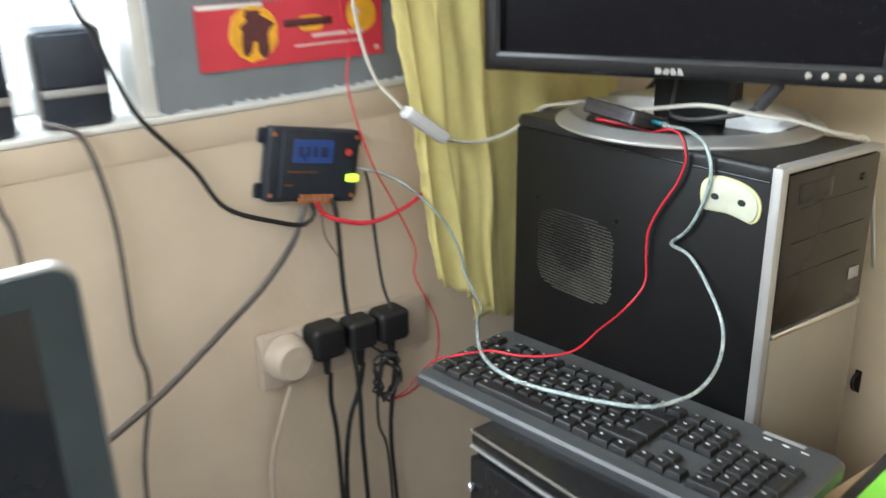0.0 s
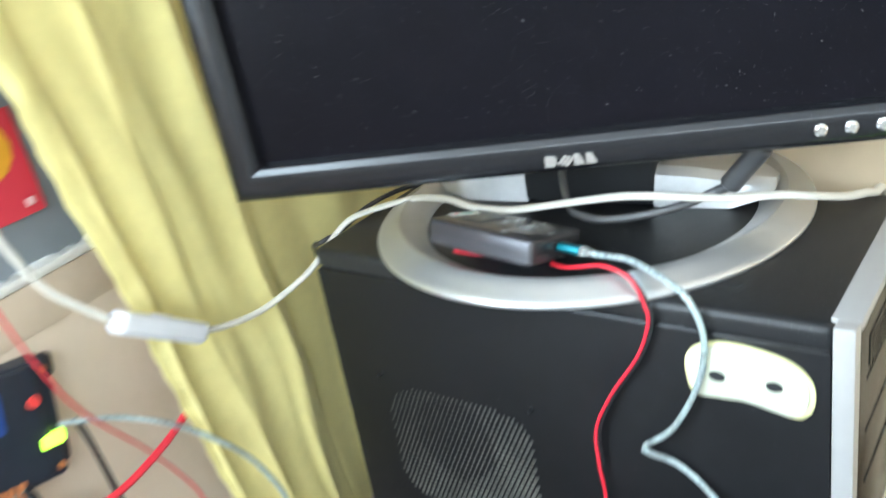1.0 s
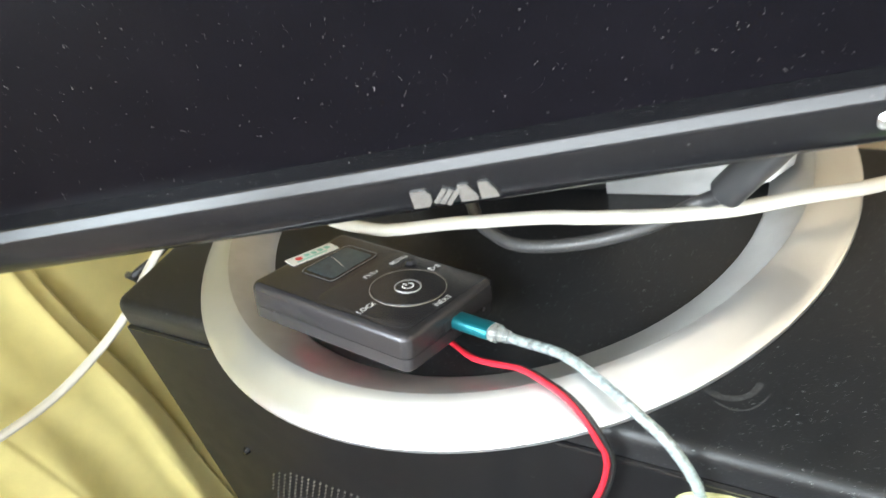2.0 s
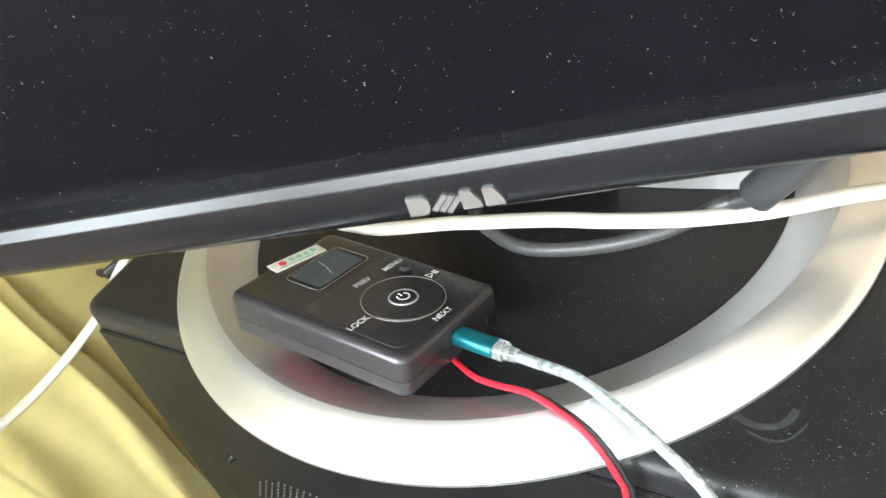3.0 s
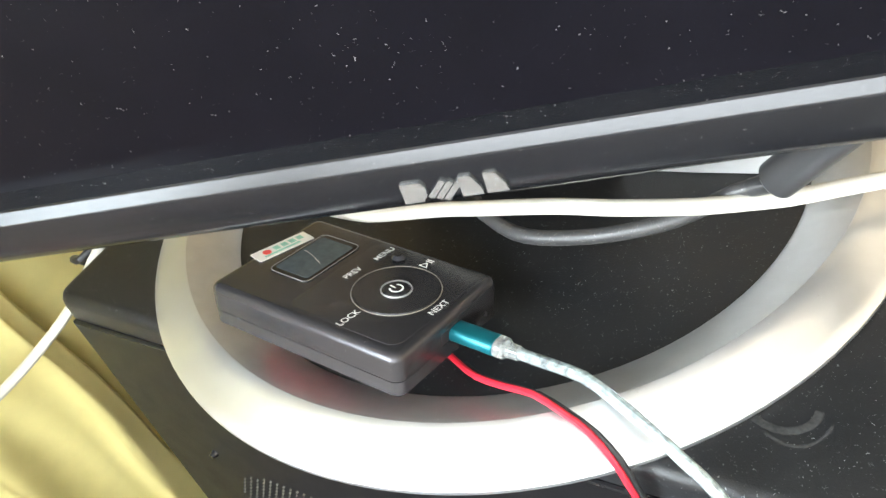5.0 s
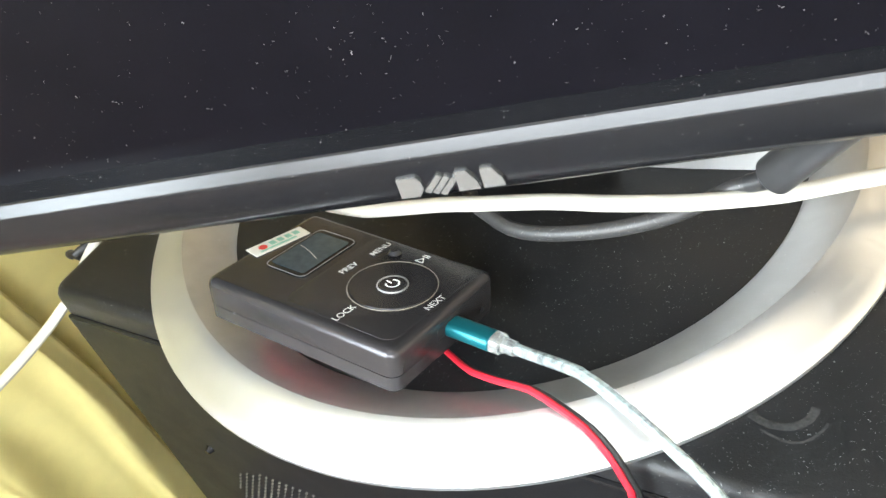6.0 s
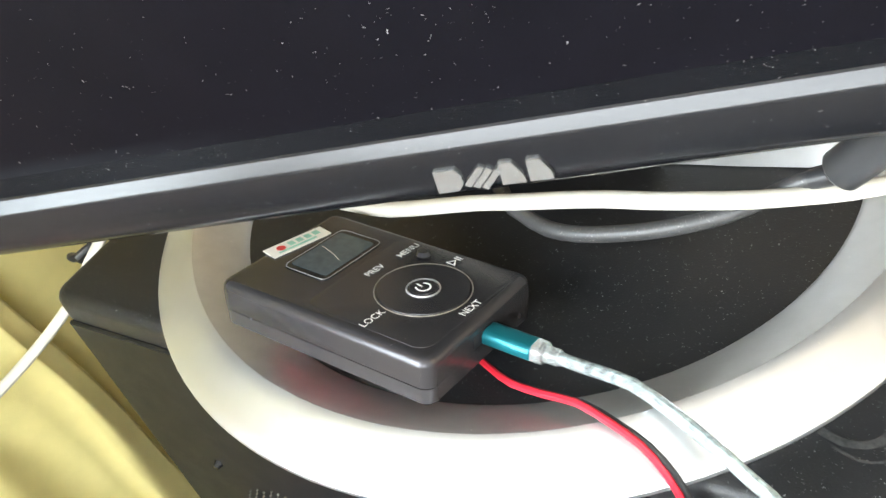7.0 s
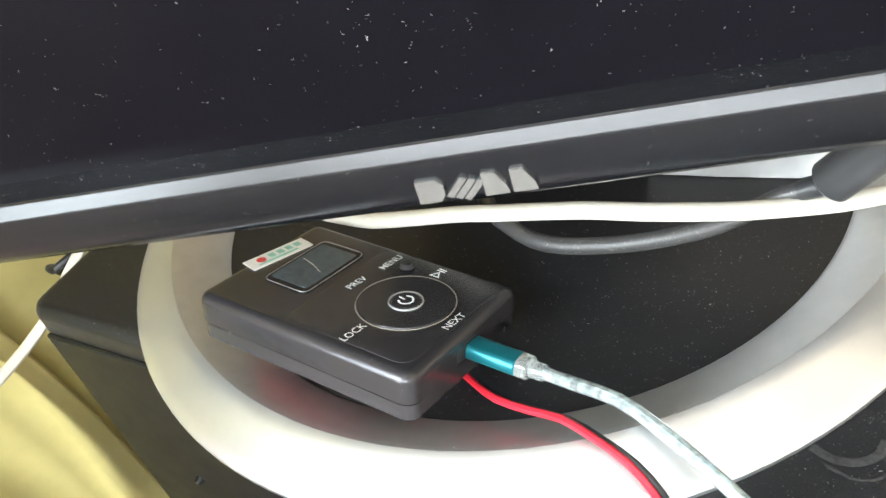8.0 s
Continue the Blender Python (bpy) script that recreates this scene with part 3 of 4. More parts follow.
random.seed(21)
M_DUST = mat("pale_dust", (0.60, 0.59, 0.57), 0.95, noise_scale=900, vary=0.2)
spots = []
for _ in range(420):
    a, r = radians(random.gauss(-25, 38)), 0.1645 + random.gauss(0, 0.0016) * random.choice((1, 1, 4))
    z = 0.0146 - max(0.0, r - 0.1668) * 0.62 - max(0.0, 0.1634 - r) * 0.58
    spots.append((Vector((r * math.cos(a), r * math.sin(a), z + 0.0001)), random.uniform(0.00012, 0.0004)))
grains(spots, foot, "specks of dust on the crest")
spots = [(Vector((random.uniform(0.03, 0.52), 0.0030 + random.uniform(-0.0040, 0.0030), 0.0291 + random.gauss(0, 0.0002))), random.uniform(0.00007, 0.00022)) for _ in range(380)]
grains(spots, mon, "dust along the screen's edge", PM)
# video cable with its thick plug sleeve under the panel
SL = mon.matrix_basis.inverted()
part("cable_sleeve", cyl(0.0080, 0.0080, SL @ Vector((0.3290, 0.1060, TZ + 0.0440)), SL @ Vector((0.3560, 0.1040, TZ + 0.0770)), 24, r=0.0015), M_SLEEVE, mon, "thick black ferrite sleeve on the video cable")

# black cord hanging in a loop inside the ring
cord = thing("video_cord", "dusty black video cord hanging in a loop under the monitor", "cable")
part("cord", tube([(0.150, 0.170, 0.110), (0.170, 0.140, 0.062), (0.187, 0.112, 0.028), (0.1995, 0.0967, 0.0180), (0.2100, 0.0904, 0.0165), (0.2250, 0.0835, 0.0170), (0.2390, 0.0822, 0.0180), (0.2542, 0.0835, 0.0202), (0.2690, 0.0855, 0.0232), (0.2825, 0.0888, 0.0264), (0.2947, 0.0936, 0.0293), (0.3054, 0.1010, 0.0322), (0.3150, 0.1055, 0.0370), (0.3285, 0.1062, 0.0434)], 0.0034, 12), M_DUSTWIRE, cord)
part("strain_relief", cyl(0.0036, 0.0042, (0.3200, 0.1059, 0.0394), (0.3286, 0.1062, 0.0434), 14), M_SLEEVE, cord, "thicker sleeve end of the cord")

# ---- transmitter ----
dev = thing("radio_transmitter", "small gunmetal radio transmitter with a grey display, propped on the ring", "radio", pose(0.1795, 0.0278, TZ + 0.0322, -16.41, 2.62, -5.37))
L_, W_, H_ = 0.1005, 0.0680, 0.0207
shell = part("upper_shell", slab(L_, W_, 0.0050, -0.0116, 0.0, 0.0036), M_DEV, dev, "gunmetal upper shell")
part("lower_shell", slab(L_ - 0.0005, W_ - 0.0005, 0.0048, -H_, -0.0122, 0.0, low=0.0026), M_DEVLOW, dev, "gunmetal lower shell")
part("seam", slab(L_ - 0.0018, W_ - 0.0018, 0.004, -0.0124, -0.0116), M_RUBBER, dev)
part("key_field", slab(0.0555, 0.0590, 0.0060, -0.001, 0.00012, 0.00012, 0.0178, 0.0008), M_DEV, dev)
part("display_frame", slab(0.0222, 0.0360, 0.0030, -0.001, 0.0004, 0.0003, -0.0247, 0.0049), M_GLOSS, dev, "clear-edged display window")
part("display_edge", hoop_rect(0.0215, 0.0352, 0.0030, 0.00014, -0.0247, 0.0049, 0.00036), M_GREYSIL, dev, "bright edge of the clear window")
part("display", slab(0.0186, 0.0300, 0.0016, 0.0, 0.00055, 0.0, -0.0250, 0.0049), M_LCD, dev, "unlit grey display")
part("display_scratch", tube([(-0.0325, 0.0068, 0.0006), (-0.0265, 0.0052, 0.0006), (-0.0195, 0.0020, 0.0006)], 0.00008, 5, 0.4), M_PRINT, dev)
stick = part("sticker", slab(0.0086, 0.0285, 0.0004, 0.0, 0.0003, 0.0), M_STICK, dev, "cream sticker with red dot and green print", m=pose(-0.0440, 0.0045, 0.00012, 0, 0, -11))
part("sticker_dot", cyl(0.0020, 0.0020, (-0.0006, -0.0077, 0.0003), (-0.0006, -0.0077, 0.00042), 18), M_REDINK, stick)
for k in range(4):
    part("sticker_bar", box(-0.0026, 0.0006, -0.0038 + k * 0.0041, -0.0010 + k * 0.0041, 0.0003, 0.00040), M_GREENINK, stick, smooth=False)
part("sticker_bar", box(0.0016, 0.0029, -0.0105, 0.0080, 0.0003, 0.00040), M_GREENINK, stick, smooth=False)
PX, PY = 0.0216, 0.0024


def hoop(r, w, h, cx, cy, z):
    bm = bmesh.new()
    n = 64
    loft([[(cx + q * math.cos(2 * math.pi * i / n), cy + q * math.sin(2 * math.pi * i / n), z + u) for i in range(n)] for q, u in ((r - w, 0), (r - w * 0.5, h), (r + w * 0.5, h), (r + w, 0))], cap=False, bm=bm)
    return bm


part("dial_ring", hoop(0.0184, 0.00018, 0.0002, PX, PY, 0.0003), M_FRONTSIL, dev, "fine raised dial ring")
part("dial_disc", cyl(0.0176, 0.0174, (PX, PY, 0.0), (PX, PY, 0.0006), 48), M_DEV, dev)
power = part("power_button", cyl(0.0062, 0.0055, (PX, PY, 0.0003), (PX, PY, 0.0012), 32, r=0.0003), M_DEV, dev)
part("button_ring", hoop(0.0063, 0.0003, 0.0005, PX, PY, 0.0006), M_GREYSIL, power)
bm = bmesh.new()
n = 26
arc = [(PX + 0.0027 * math.cos(math.pi * 0.75 + math.pi * 0.45 + 1.5 * math.pi * i / n), PY + 0.0027 * math.sin(math.pi * 0.75 + math.pi * 0.45 + 1.5 * math.pi * i / n), 0.00125) for i in range(n + 1)]
tube(arc, 0.00036, 6, 0.3, 0.0005, bm=bm)
tube([(PX - 0.0006, PY, 0.00128), (PX - 0.0019, PY + 0.0002, 0.00128), (PX - 0.0033, PY + 0.0004, 0.00128)], 0.00036, 6, 0.3, 0.001, bm=bm)
part("power_mark", bm, M_PRINT, power, "white power symbol")
part("menu_button", cyl(0.0031, 0.0026, (0.0068, 0.0228, 0.0), (0.0068, 0.0228, 0.0022), 22, r=0.0008), M_DEVLOW, dev, "small domed menu button")
for text, x, y in (("MENU", -0.0004, 0.0222), ("PREV", -0.0020, 0.0030), ("LOCK", 0.0183, -0.0234), ("NEXT", 0.0440, 0.0006)):
    words(text, 0.0044, pose(x, y, 0.00070, 0, 0, 88), dev, M_PRINT, bold=0.00001)
words("\u25b7II", 0.0048, pose(0.0205, 0.0249, 0.00075, 0, 0, 88), dev, M_PRINT, bold=0.00006)
part("socket", box(L_ / 2 - 0.001, L_ / 2 + 0.0003, -0.0075, 0.0025, -0.0108, -0.0052, 0.0008), M_RUBBER, dev)

# ---- leads at the transmitter ----
lead = thing("charging_lead", "clear sparkling charging lead with teal plug, draped over keyboard", "cable")
pm = pose(0, 0, -TZ) @ dev.matrix_basis
plug_m = pm @ pose(L_ / 2 + 0.0004, 0.0020, -0.0085, 0, 90, 0)
part("plug", slab(0.0062, 0.0098, 0.0026, 0.0, 0.0190, 0.0006), M_TEAL, lead, "teal metal plug", m=plug_m)
part("plug_collar", slab(0.0072, 0.0088, 0.0028, 0.0191, 0.0235, 0.0008), M_CLEARP, lead, "clear plug collar", m=plug_m)
part("strain_relief", slab(0.0058, 0.0060, 0.0025, 0.0236, 0.0290, 0.0008), M_CLEARP, lead, m=plug_m)
tip = plug_m @ Vector((0, 0, 0.028))
tip2 = plug_m @ Vector((0, 0, 0.036))
teal_pts = [tuple(tip), tuple(tip2), (0.2854, 0.0158, 0.0210), (0.3004, 0.0095, 0.0205), (0.3146, 0.0028, 0.0190), (0.3278, -0.0035, 0.0160), (0.3400, -0.0075, 0.0080), (0.3490, -0.0085, -0.0180), (0.3430, -0.0085, -0.0560),
            (0.3220, -0.0080, -0.0985), (0.2995, -0.0085, -0.1200), (0.3030, -0.0085, -0.1250), (0.3280, -0.0085, -0.1310), (0.3580, -0.0120, -0.1560),
            (0.398, -0.026, -0.196), (0.429, -0.069, -0.219), (0.454, -0.132, -0.224), (0.455, -0.177, -0.226), (0.438, -0.221, -0.226), (0.370, -0.263, -0.226),
            (0.304, -0.284, -0.226), (0.240, -0.273, -0.225), (0.159, -0.215, -0.228), (0.075, -0.140, -0.250), (-0.008, -0.089, -0.262),
            (-0.045, -0.075, -0.246), (-0.050, -0.079, -0.217), (-0.060, -0.098, -0.169), (-0.080, -0.137, -0.118), (-0.100, -0.178, -0.086), (-0.120, -0.218, -0.071)]
part("sleeve", tube(teal_pts, 0.0024, 10), M_CLEARP, lead, "clear outer sleeve")
core = mat("silver_teal_braid", (0.58, 0.70, 0.71), 0.35, 0.5, noise_scale=420, vary=0.95)
part("braid", tube([(p[0], p[1], p[2]) for p in teal_pts], 0.0017, 8), core, lead, "silver and teal braid inside")

red = thing("red_lead", "thin red wire from the transmitter draped over the keyboard", "cable")
r0 = pm @ Vector((L_ / 2 - 0.002, 0.0040, -0.0195))
red_pts = [(0.2200, 0.0225, 0.0060), (0.2290, 0.0178, 0.0068), (0.2410, 0.0115, 0.0102), (0.2567, 0.0071, 0.0155), (0.2702, 0.0045, 0.0195), (0.2835, -0.0001, 0.0205), (0.2950, -0.0039, 0.0185), (0.3033, -0.0068, 0.0115), (0.3085, -0.0080, -0.0010), (0.3100, -0.0080, -0.0130), (0.3000, -0.0080, -0.0420),
           (0.2750, -0.0080, -0.0820), (0.2600, -0.0085, -0.1160), (0.2595, -0.0090, -0.1490), (0.2615, -0.0110, -0.1900), (0.2520, -0.0400, -0.2240), (0.2720, -0.1050, -0.2260), (0.2960, -0.1700, -0.2260), (0.2900, -0.2080, -0.2260), (0.2660, -0.2380, -0.2260), (0.2340, -0.2570, -0.2260), (0.2180, -0.2960, -0.2270),
           (0.100, -0.244, -0.296), (-0.010, -0.199, -0.383), (-0.080, -0.165, -0.440), (-0.115, -0.170, -0.470), (-0.112, -0.139, -0.467),
           (-0.110, -0.108, -0.450), (-0.108, -0.082, -0.409), (-0.110, -0.084, -0.346), (-0.115, -0.121, -0.265), (-0.115, -0.119, -0.219), (-0.117, -0.152, -0.146), (-0.100, -0.211, -0.049), (-0.118, -0.231, 0.053), (-0.118, -0.224, 0.109), (-0.118, -0.238, 0.171), (-0.118, -0.272, 0.386)]
loop = [tuple(r0 + Vector((-0.004, 0.002, -0.002))), (0.205, 0.022, 0.0105), (0.180, 0.012, 0.0125), (0.156, 0.0085, 0.0135), (0.140, 0.0120, 0.0120), (0.139, 0.0220, 0.0080), (0.152, 0.0290, 0.0055), (0.170, 0.0280, 0.0060)]
part("wire_loop", tube(loop, 0.0024, 8), M_REDWIRE, red, "loop of red wire under the transmitter")
part("wire", tube(red_pts, 0.0014, 8), M_REDWIRE, red)
part("wire", tube([(x + 0.0024, y + 0.0010, z - 0.0006) for x, y, z in red_pts[1:14]], 0.0011, 8), M_BLACKWIRE, red, "thin black wire beside the red one")

white = thing("lamp_cord", "cream flat mains cord with an inline switch", "cable")
part("cord", tube([(-0.105, -0.240, 0.388), (-0.095, -0.234, 0.188), (-0.070, -0.219, 0.075), (-0.045, -0.186, 0.023)], 0.0029, 10, 0.7), M_WHITEWIRE, white)
knot = bmesh.new()
loops = []
for k in range(11):
    c = Vector((-0.0985, -0.2350, 0.236)).lerp(Vector((-0.0955, -0.2345, 0.196)), k / 10)
    r = 0.0045 + 0.0085 * math.sin(math.pi * k / 10) ** 0.5
    loops.append([c + Vector(((r + 0.003 * noise.noise((math.cos(a) * 2, math.sin(a) * 2, k * 0.9))) * math.cos(a), (r + 0.003 * noise.noise((math.cos(a) * 2, math.sin(a) * 2, k * 0.9 + 5))) * math.sin(a), 0)) for a in [2 * math.pi * i / 20 for i in range(20)]])
part("tape_wrap", loft(loops, bm=knot), M_WHITE, white, "lumpy wrap of white tape on the cord")
sw = part("inline_switch", slab(0.086, 0.024, 0.006, -0.009, 0.009, 0.004, low=0.004), M_SWITCH, white, "grey-white inline switch", m=pose(-0.0440, -0.148, -0.0045, 0, 0, 90) @ pose(0, 0, 0, 0, 35, 0))
part("rocker", slab(0.016, 0.010, 0.002, 0.0085, 0.0105, 0.001), M_SWITCH, sw)
part("cord", tube([(-0.0450, -0.114, -0.028), (-0.0440, -0.085, -0.037), (-0.0420, -0.050, -0.042), (-0.0380, -0.015, -0.038), (-0.0320, 0.015, -0.028), (-0.0260, 0.038, -0.012), (-0.0150, 0.060, 0.003), (0.0080, 0.082, 0.0085), (0.040, 0.094, 0.0150), (0.080, 0.089, 0.0195), (0.115, 0.078, 0.0195),
                   (0.1465, 0.0750, 0.0205), (0.1602, 0.0757, 0.0220), (0.1779, 0.0785, 0.0245), (0.1959, 0.0803, 0.0280), (0.2148, 0.0800, 0.0322), (0.2313, 0.0805, 0.0355), (0.2521, 0.0812, 0.0392), (0.2718, 0.0825, 0.0408), (0.2880, 0.0869, 0.0400), (0.3035, 0.0931, 0.0380), (0.3181, 0.1012, 0.0355),
                   (0.3330, 0.1095, 0.0335), (0.3470, 0.1194, 0.0318), (0.3610, 0.1295, 0.0300), (0.3800, 0.1480, 0.0230), (0.3960, 0.1750, 0.0130), (0.4080, 0.2050, 0.0050), (0.410, 0.245, -0.020), (0.400, 0.322, -0.20)],
                  0.0036, 12, 0.75), M_WHITEWIRE, white)

bcord = thing("black_cable", "thin black power cable running beside the cream cord", "cable")
part("cord", tube([(0.120, 0.190, 0.090), (0.095, 0.175, 0.040), (0.060, 0.165, 0.012), (0.014, 0.149, 0.0065), (-0.008, 0.125, 0.0060), (-0.020, 0.088, 0.0020), (-0.026, 0.055, -0.008), (-0.034, 0.034, -0.012), (-0.055, 0.045, -0.030), (-0.070, 0.090, -0.120), (-0.070, 0.120, -0.30)], 0.0024, 10), M_BLACKWIRE, bcord)
part("cord", tube([(0.100, 0.215, 0.100), (0.085, 0.200, 0.050), (0.060, 0.205, 0.010), (0.020, 0.235, -0.030), (0.010, 0.260, -0.20)], 0.0028, 10), M_BLACKWIRE, bcord)
smear = thing("dust_smear", "curved smear in the dust on the computer's top", "dust")
M_SMEAR = mat("grey_dust", (0.024, 0.024, 0.024), 0.8, noise_scale=700, vary=0.95)
for k, r in ((0.0, 0.0016), (0.005, 0.0006)):
    part("streak", tube([(0.3400 + k, 0.0310 - k, 0.0003), (0.3475 + k, 0.0285 - k, 0.0003), (0.3545 + k, 0.0300 - k, 0.0003), (0.3590 + k, 0.0345 - k * 0.6, 0.0003), (0.3600 + k, 0.0400 - k, 0.0003)], r, 8, 0.06), M_SMEAR, smear)

# ---- keyboard ----
kb = thing("keyboard", "black full-size keyboard with pale key legends", "keyboard", pose(0.1650, -0.1670, TZ - 0.2627, 0, 0, 7.0))
KW, KD = 0.4560, 0.1710
KT = 0.0150
lo_ = [(x, y) for x, y in rrect(KW, KD, 0.010, 5, KW / 2, -KD / 2)]
part("body", loft([[(x, y, 0.0) for x, y in lo_], [(x, y, 0.010 + 0.004 * (1 + y / KD)) for x, y in lo_],
                   [(KW / 2 + (x - KW / 2) * 0.985, -KD / 2 + (y + KD / 2) * 0.965, 0.0135 + 0.005 * (1 + y / KD)) for x, y in lo_]]), M_KBBODY, kb)
part("maker_bar", box(KW - 0.085, KW - 0.040, -0.0125, -0.0065, 0.0182, 0.0188), M_GREYSIL, kb, "small grey maker's mark bar", smooth=False)
for i in range(3):
    part("indicator", box(KW - 0.080 + i * 0.02, KW - 0.072 + i * 0.02, -0.0205, -0.0180, 0.0178, 0.0184), M_LEGEND, kb, smooth=False)
U = 0.0190
keys = {}


def key_mesh(w, d):
    k = (round(w, 4), round(d, 4))
    if k not in keys:
        bm = bmesh.new()
        loops = []
        for ins, z in ((0.0, 0.0), (0.0002, 0.0030), (0.0014, 0.0072), (0.0022, 0.0078)):
            loops.append([(ins, -ins, z), (w - ins, -ins, z), (w - ins, -d + ins, z), (ins, -d + ins, z)])
        loft(loops, bm=bm)
        f0 = len(bm.faces)
        lw = min(0.0044, w * 0.34)
        vs = [bm.verts.new(p) for p in ((0.0048, -0.0048, 0.0080), (0.0048 + lw, -0.0048, 0.0080), (0.0048 + lw, -0.0066, 0.0080), (0.0048, -0.0066, 0.0080))]
        f = bm.faces.new(vs)
        bm.faces.ensure_lookup_table()
        f.material_index = 1
        me = bpy.data.meshes.new("key")
        bmesh.ops.recalc_face_normals(bm, faces=[x for x in bm.faces if x.material_index == 0])
        bm.to_mesh(me)
        bm.free()
        me.materials.append(M_KEY)
        me.materials.append(M_LEGEND)
        keys[k] = me
    return keys[k]


def key(cx, row, w=1.0, d=1.0):
    gap = 0.0012
    x, y = 0.011 + cx * U, -0.0330 - row * U - (0.004 if row > 0 else 0.0)
    ob = new("key", key_mesh(w * U - gap, d * U - gap))
    ob.parent = kb
    ob.matrix_basis = pose(x, y, 0.0130 + 0.005 * (1 + y / KD))


for cx in [0] + [2 + i for i in range(4)] + [6.5 + i for i in range(4)] + [11 + i for i in range(4)]:
    key(cx, 0)
for i in range(13):
    key(i, 1)
key(13, 1, 2)
key(0, 2, 1.5)
for i in range(12):
    key(1.5 + i, 2)
key(13.5, 2, 1.5, 2)
key(0, 3, 1.75)
for i in range(11):
    key(1.75 + i, 3)
key(12.75, 3, 0.75)
key(0, 4, 1.25)
for i in range(11):
    key(1.25 + i, 4)
key(12.25, 4, 2.75)
for cx, w in ((0, 1.25), (1.25, 1.25), (2.5, 1.25), (3.75, 6.25), (10, 1.25), (11.25, 1.25), (12.5, 1.25), (13.75, 1.25)):
    key(cx, 5, w)
for r in (0, 1, 2):
    for i in range(3):
        key(15.25 + i, r)
key(16.25, 4)
for i in range(3):
    key(15.25 + i, 5)
for r in (1, 2, 3, 4):
    for i in range(3):
        key(18.5 + i, r)
key(21.5, 1)
key(21.5, 2, 1, 2)
key(21.5, 4, 1, 2)
key(18.5, 5, 2)
key(20.5, 5)

# ---- black cabinet under the keyboard, stand under the case ----
cab = thing("black_cabinet", "black gloss cabinet with a chrome edge line, under the keyboard", "cabinet", pose(0.3138, -0.350, 0))
CZ = TZ - 0.263
part("body", box(0.004, 0.33, 0.004, 0.185, 0.0, CZ - 0.024, 0.003), M_GLOSS, cab)
part("top", box(0, 0.334, 0, 0.188, CZ - 0.020, CZ, 0.003), M_GLOSS, cab)
part("edge_trim", box(-0.0015, 0.336, -0.0015, 0.002, CZ - 0.0042, CZ - 0.0016, 0.0006), M_CHROME, cab, "thin chrome edge line")
part("edge_trim", box(-0.0010, 0.335, -0.0010, 0.003, CZ - 0.0238, CZ - 0.0212, 0.0006), M_GREYSIL, cab)
dr = part("door", box(0.006, 0.328, -0.006, 0.003, 0.03, CZ - 0.030, 0.002), M_GLOSS, cab)
part("knob", cyl(0.004, 0.005, (0.012, -0.006, CZ - 0.065), (0.012, -0.013, CZ - 0.065), 16, r=0.001), M_CHROME, dr, "small chrome knob")
st = thing("case_stand", "low black stand that carries the computer tower", "stand", pose(0, 0, 0))
part("top", box(-0.015, 0.436, 0.0, 0.225, TZ + BOT - 0.022, TZ + BOT, 0.002), M_RUBBER, st)
for lx in (0.01, 0.40):
    part("side", box(lx, lx + 0.02, 0.005, 0.230, 0, TZ + BOT - 0.0225, 0.002), M_RUBBER, st)
cb = thing("cardboard_box", "worn brown cardboard box beside the computer", "box", pose(0.590, -0.105, 0))
M_CARD = mat("brown_cardboard", (0.36, 0.24, 0.13), 0.85, noise_scale=18, vary=0.3, bump=0.3, bump_scale=60)
part("body", box(0, 0.40, 0, 0.36, 0, TZ - 0.310, 0.004), M_CARD, cb)
part("flap", box(0, 0.198, 0.002, 0.358, TZ - 0.3098, TZ - 0.3065, 0.001), M_CARD, cb)
part("flap", box(0.202, 0.40, 0.002, 0.358, TZ - 0.3098, TZ - 0.3010, 0.001), M_CARD, cb)
fold = thing("green_folder", "lime green card folder lying by the keyboard", "folder", pose(0.602, 0.000, TZ - 0.3005, 0, 0, 7))
part("cover", slab(0.21, 0.16, 0.004, 0.0005, 0.0045, 0.0, 0.105, -0.05), M_GREEN, fold)
part("spine_strip", box(-0.004, 0.008, -0.13, 0.03, 0.0046, 0.0056, 0.0003), M_RUBBER, fold)

clip = thing("wall_clip", "small dark cable clip on the cream wall", "clip", pose(0.395, WB, 0.490))
part("plate", box(-0.005, 0.005, -0.004, -0.0005, -0.018, 0.018, 0.001), M_SMOKE, clip)
part("hook", tube([(0.0, -0.004, 0.014), (0.0, -0.014, 0.010), (0.0, -0.018, 0.0), (0.0, -0.012, -0.010), (0.0, -0.004, -0.014)], 0.003, 8), M_SMOKE, clip)

# ---- curtain ----
cur = thing("curtain", "yellow cotton curtain hanging gathered in folds at the window", "curtain")


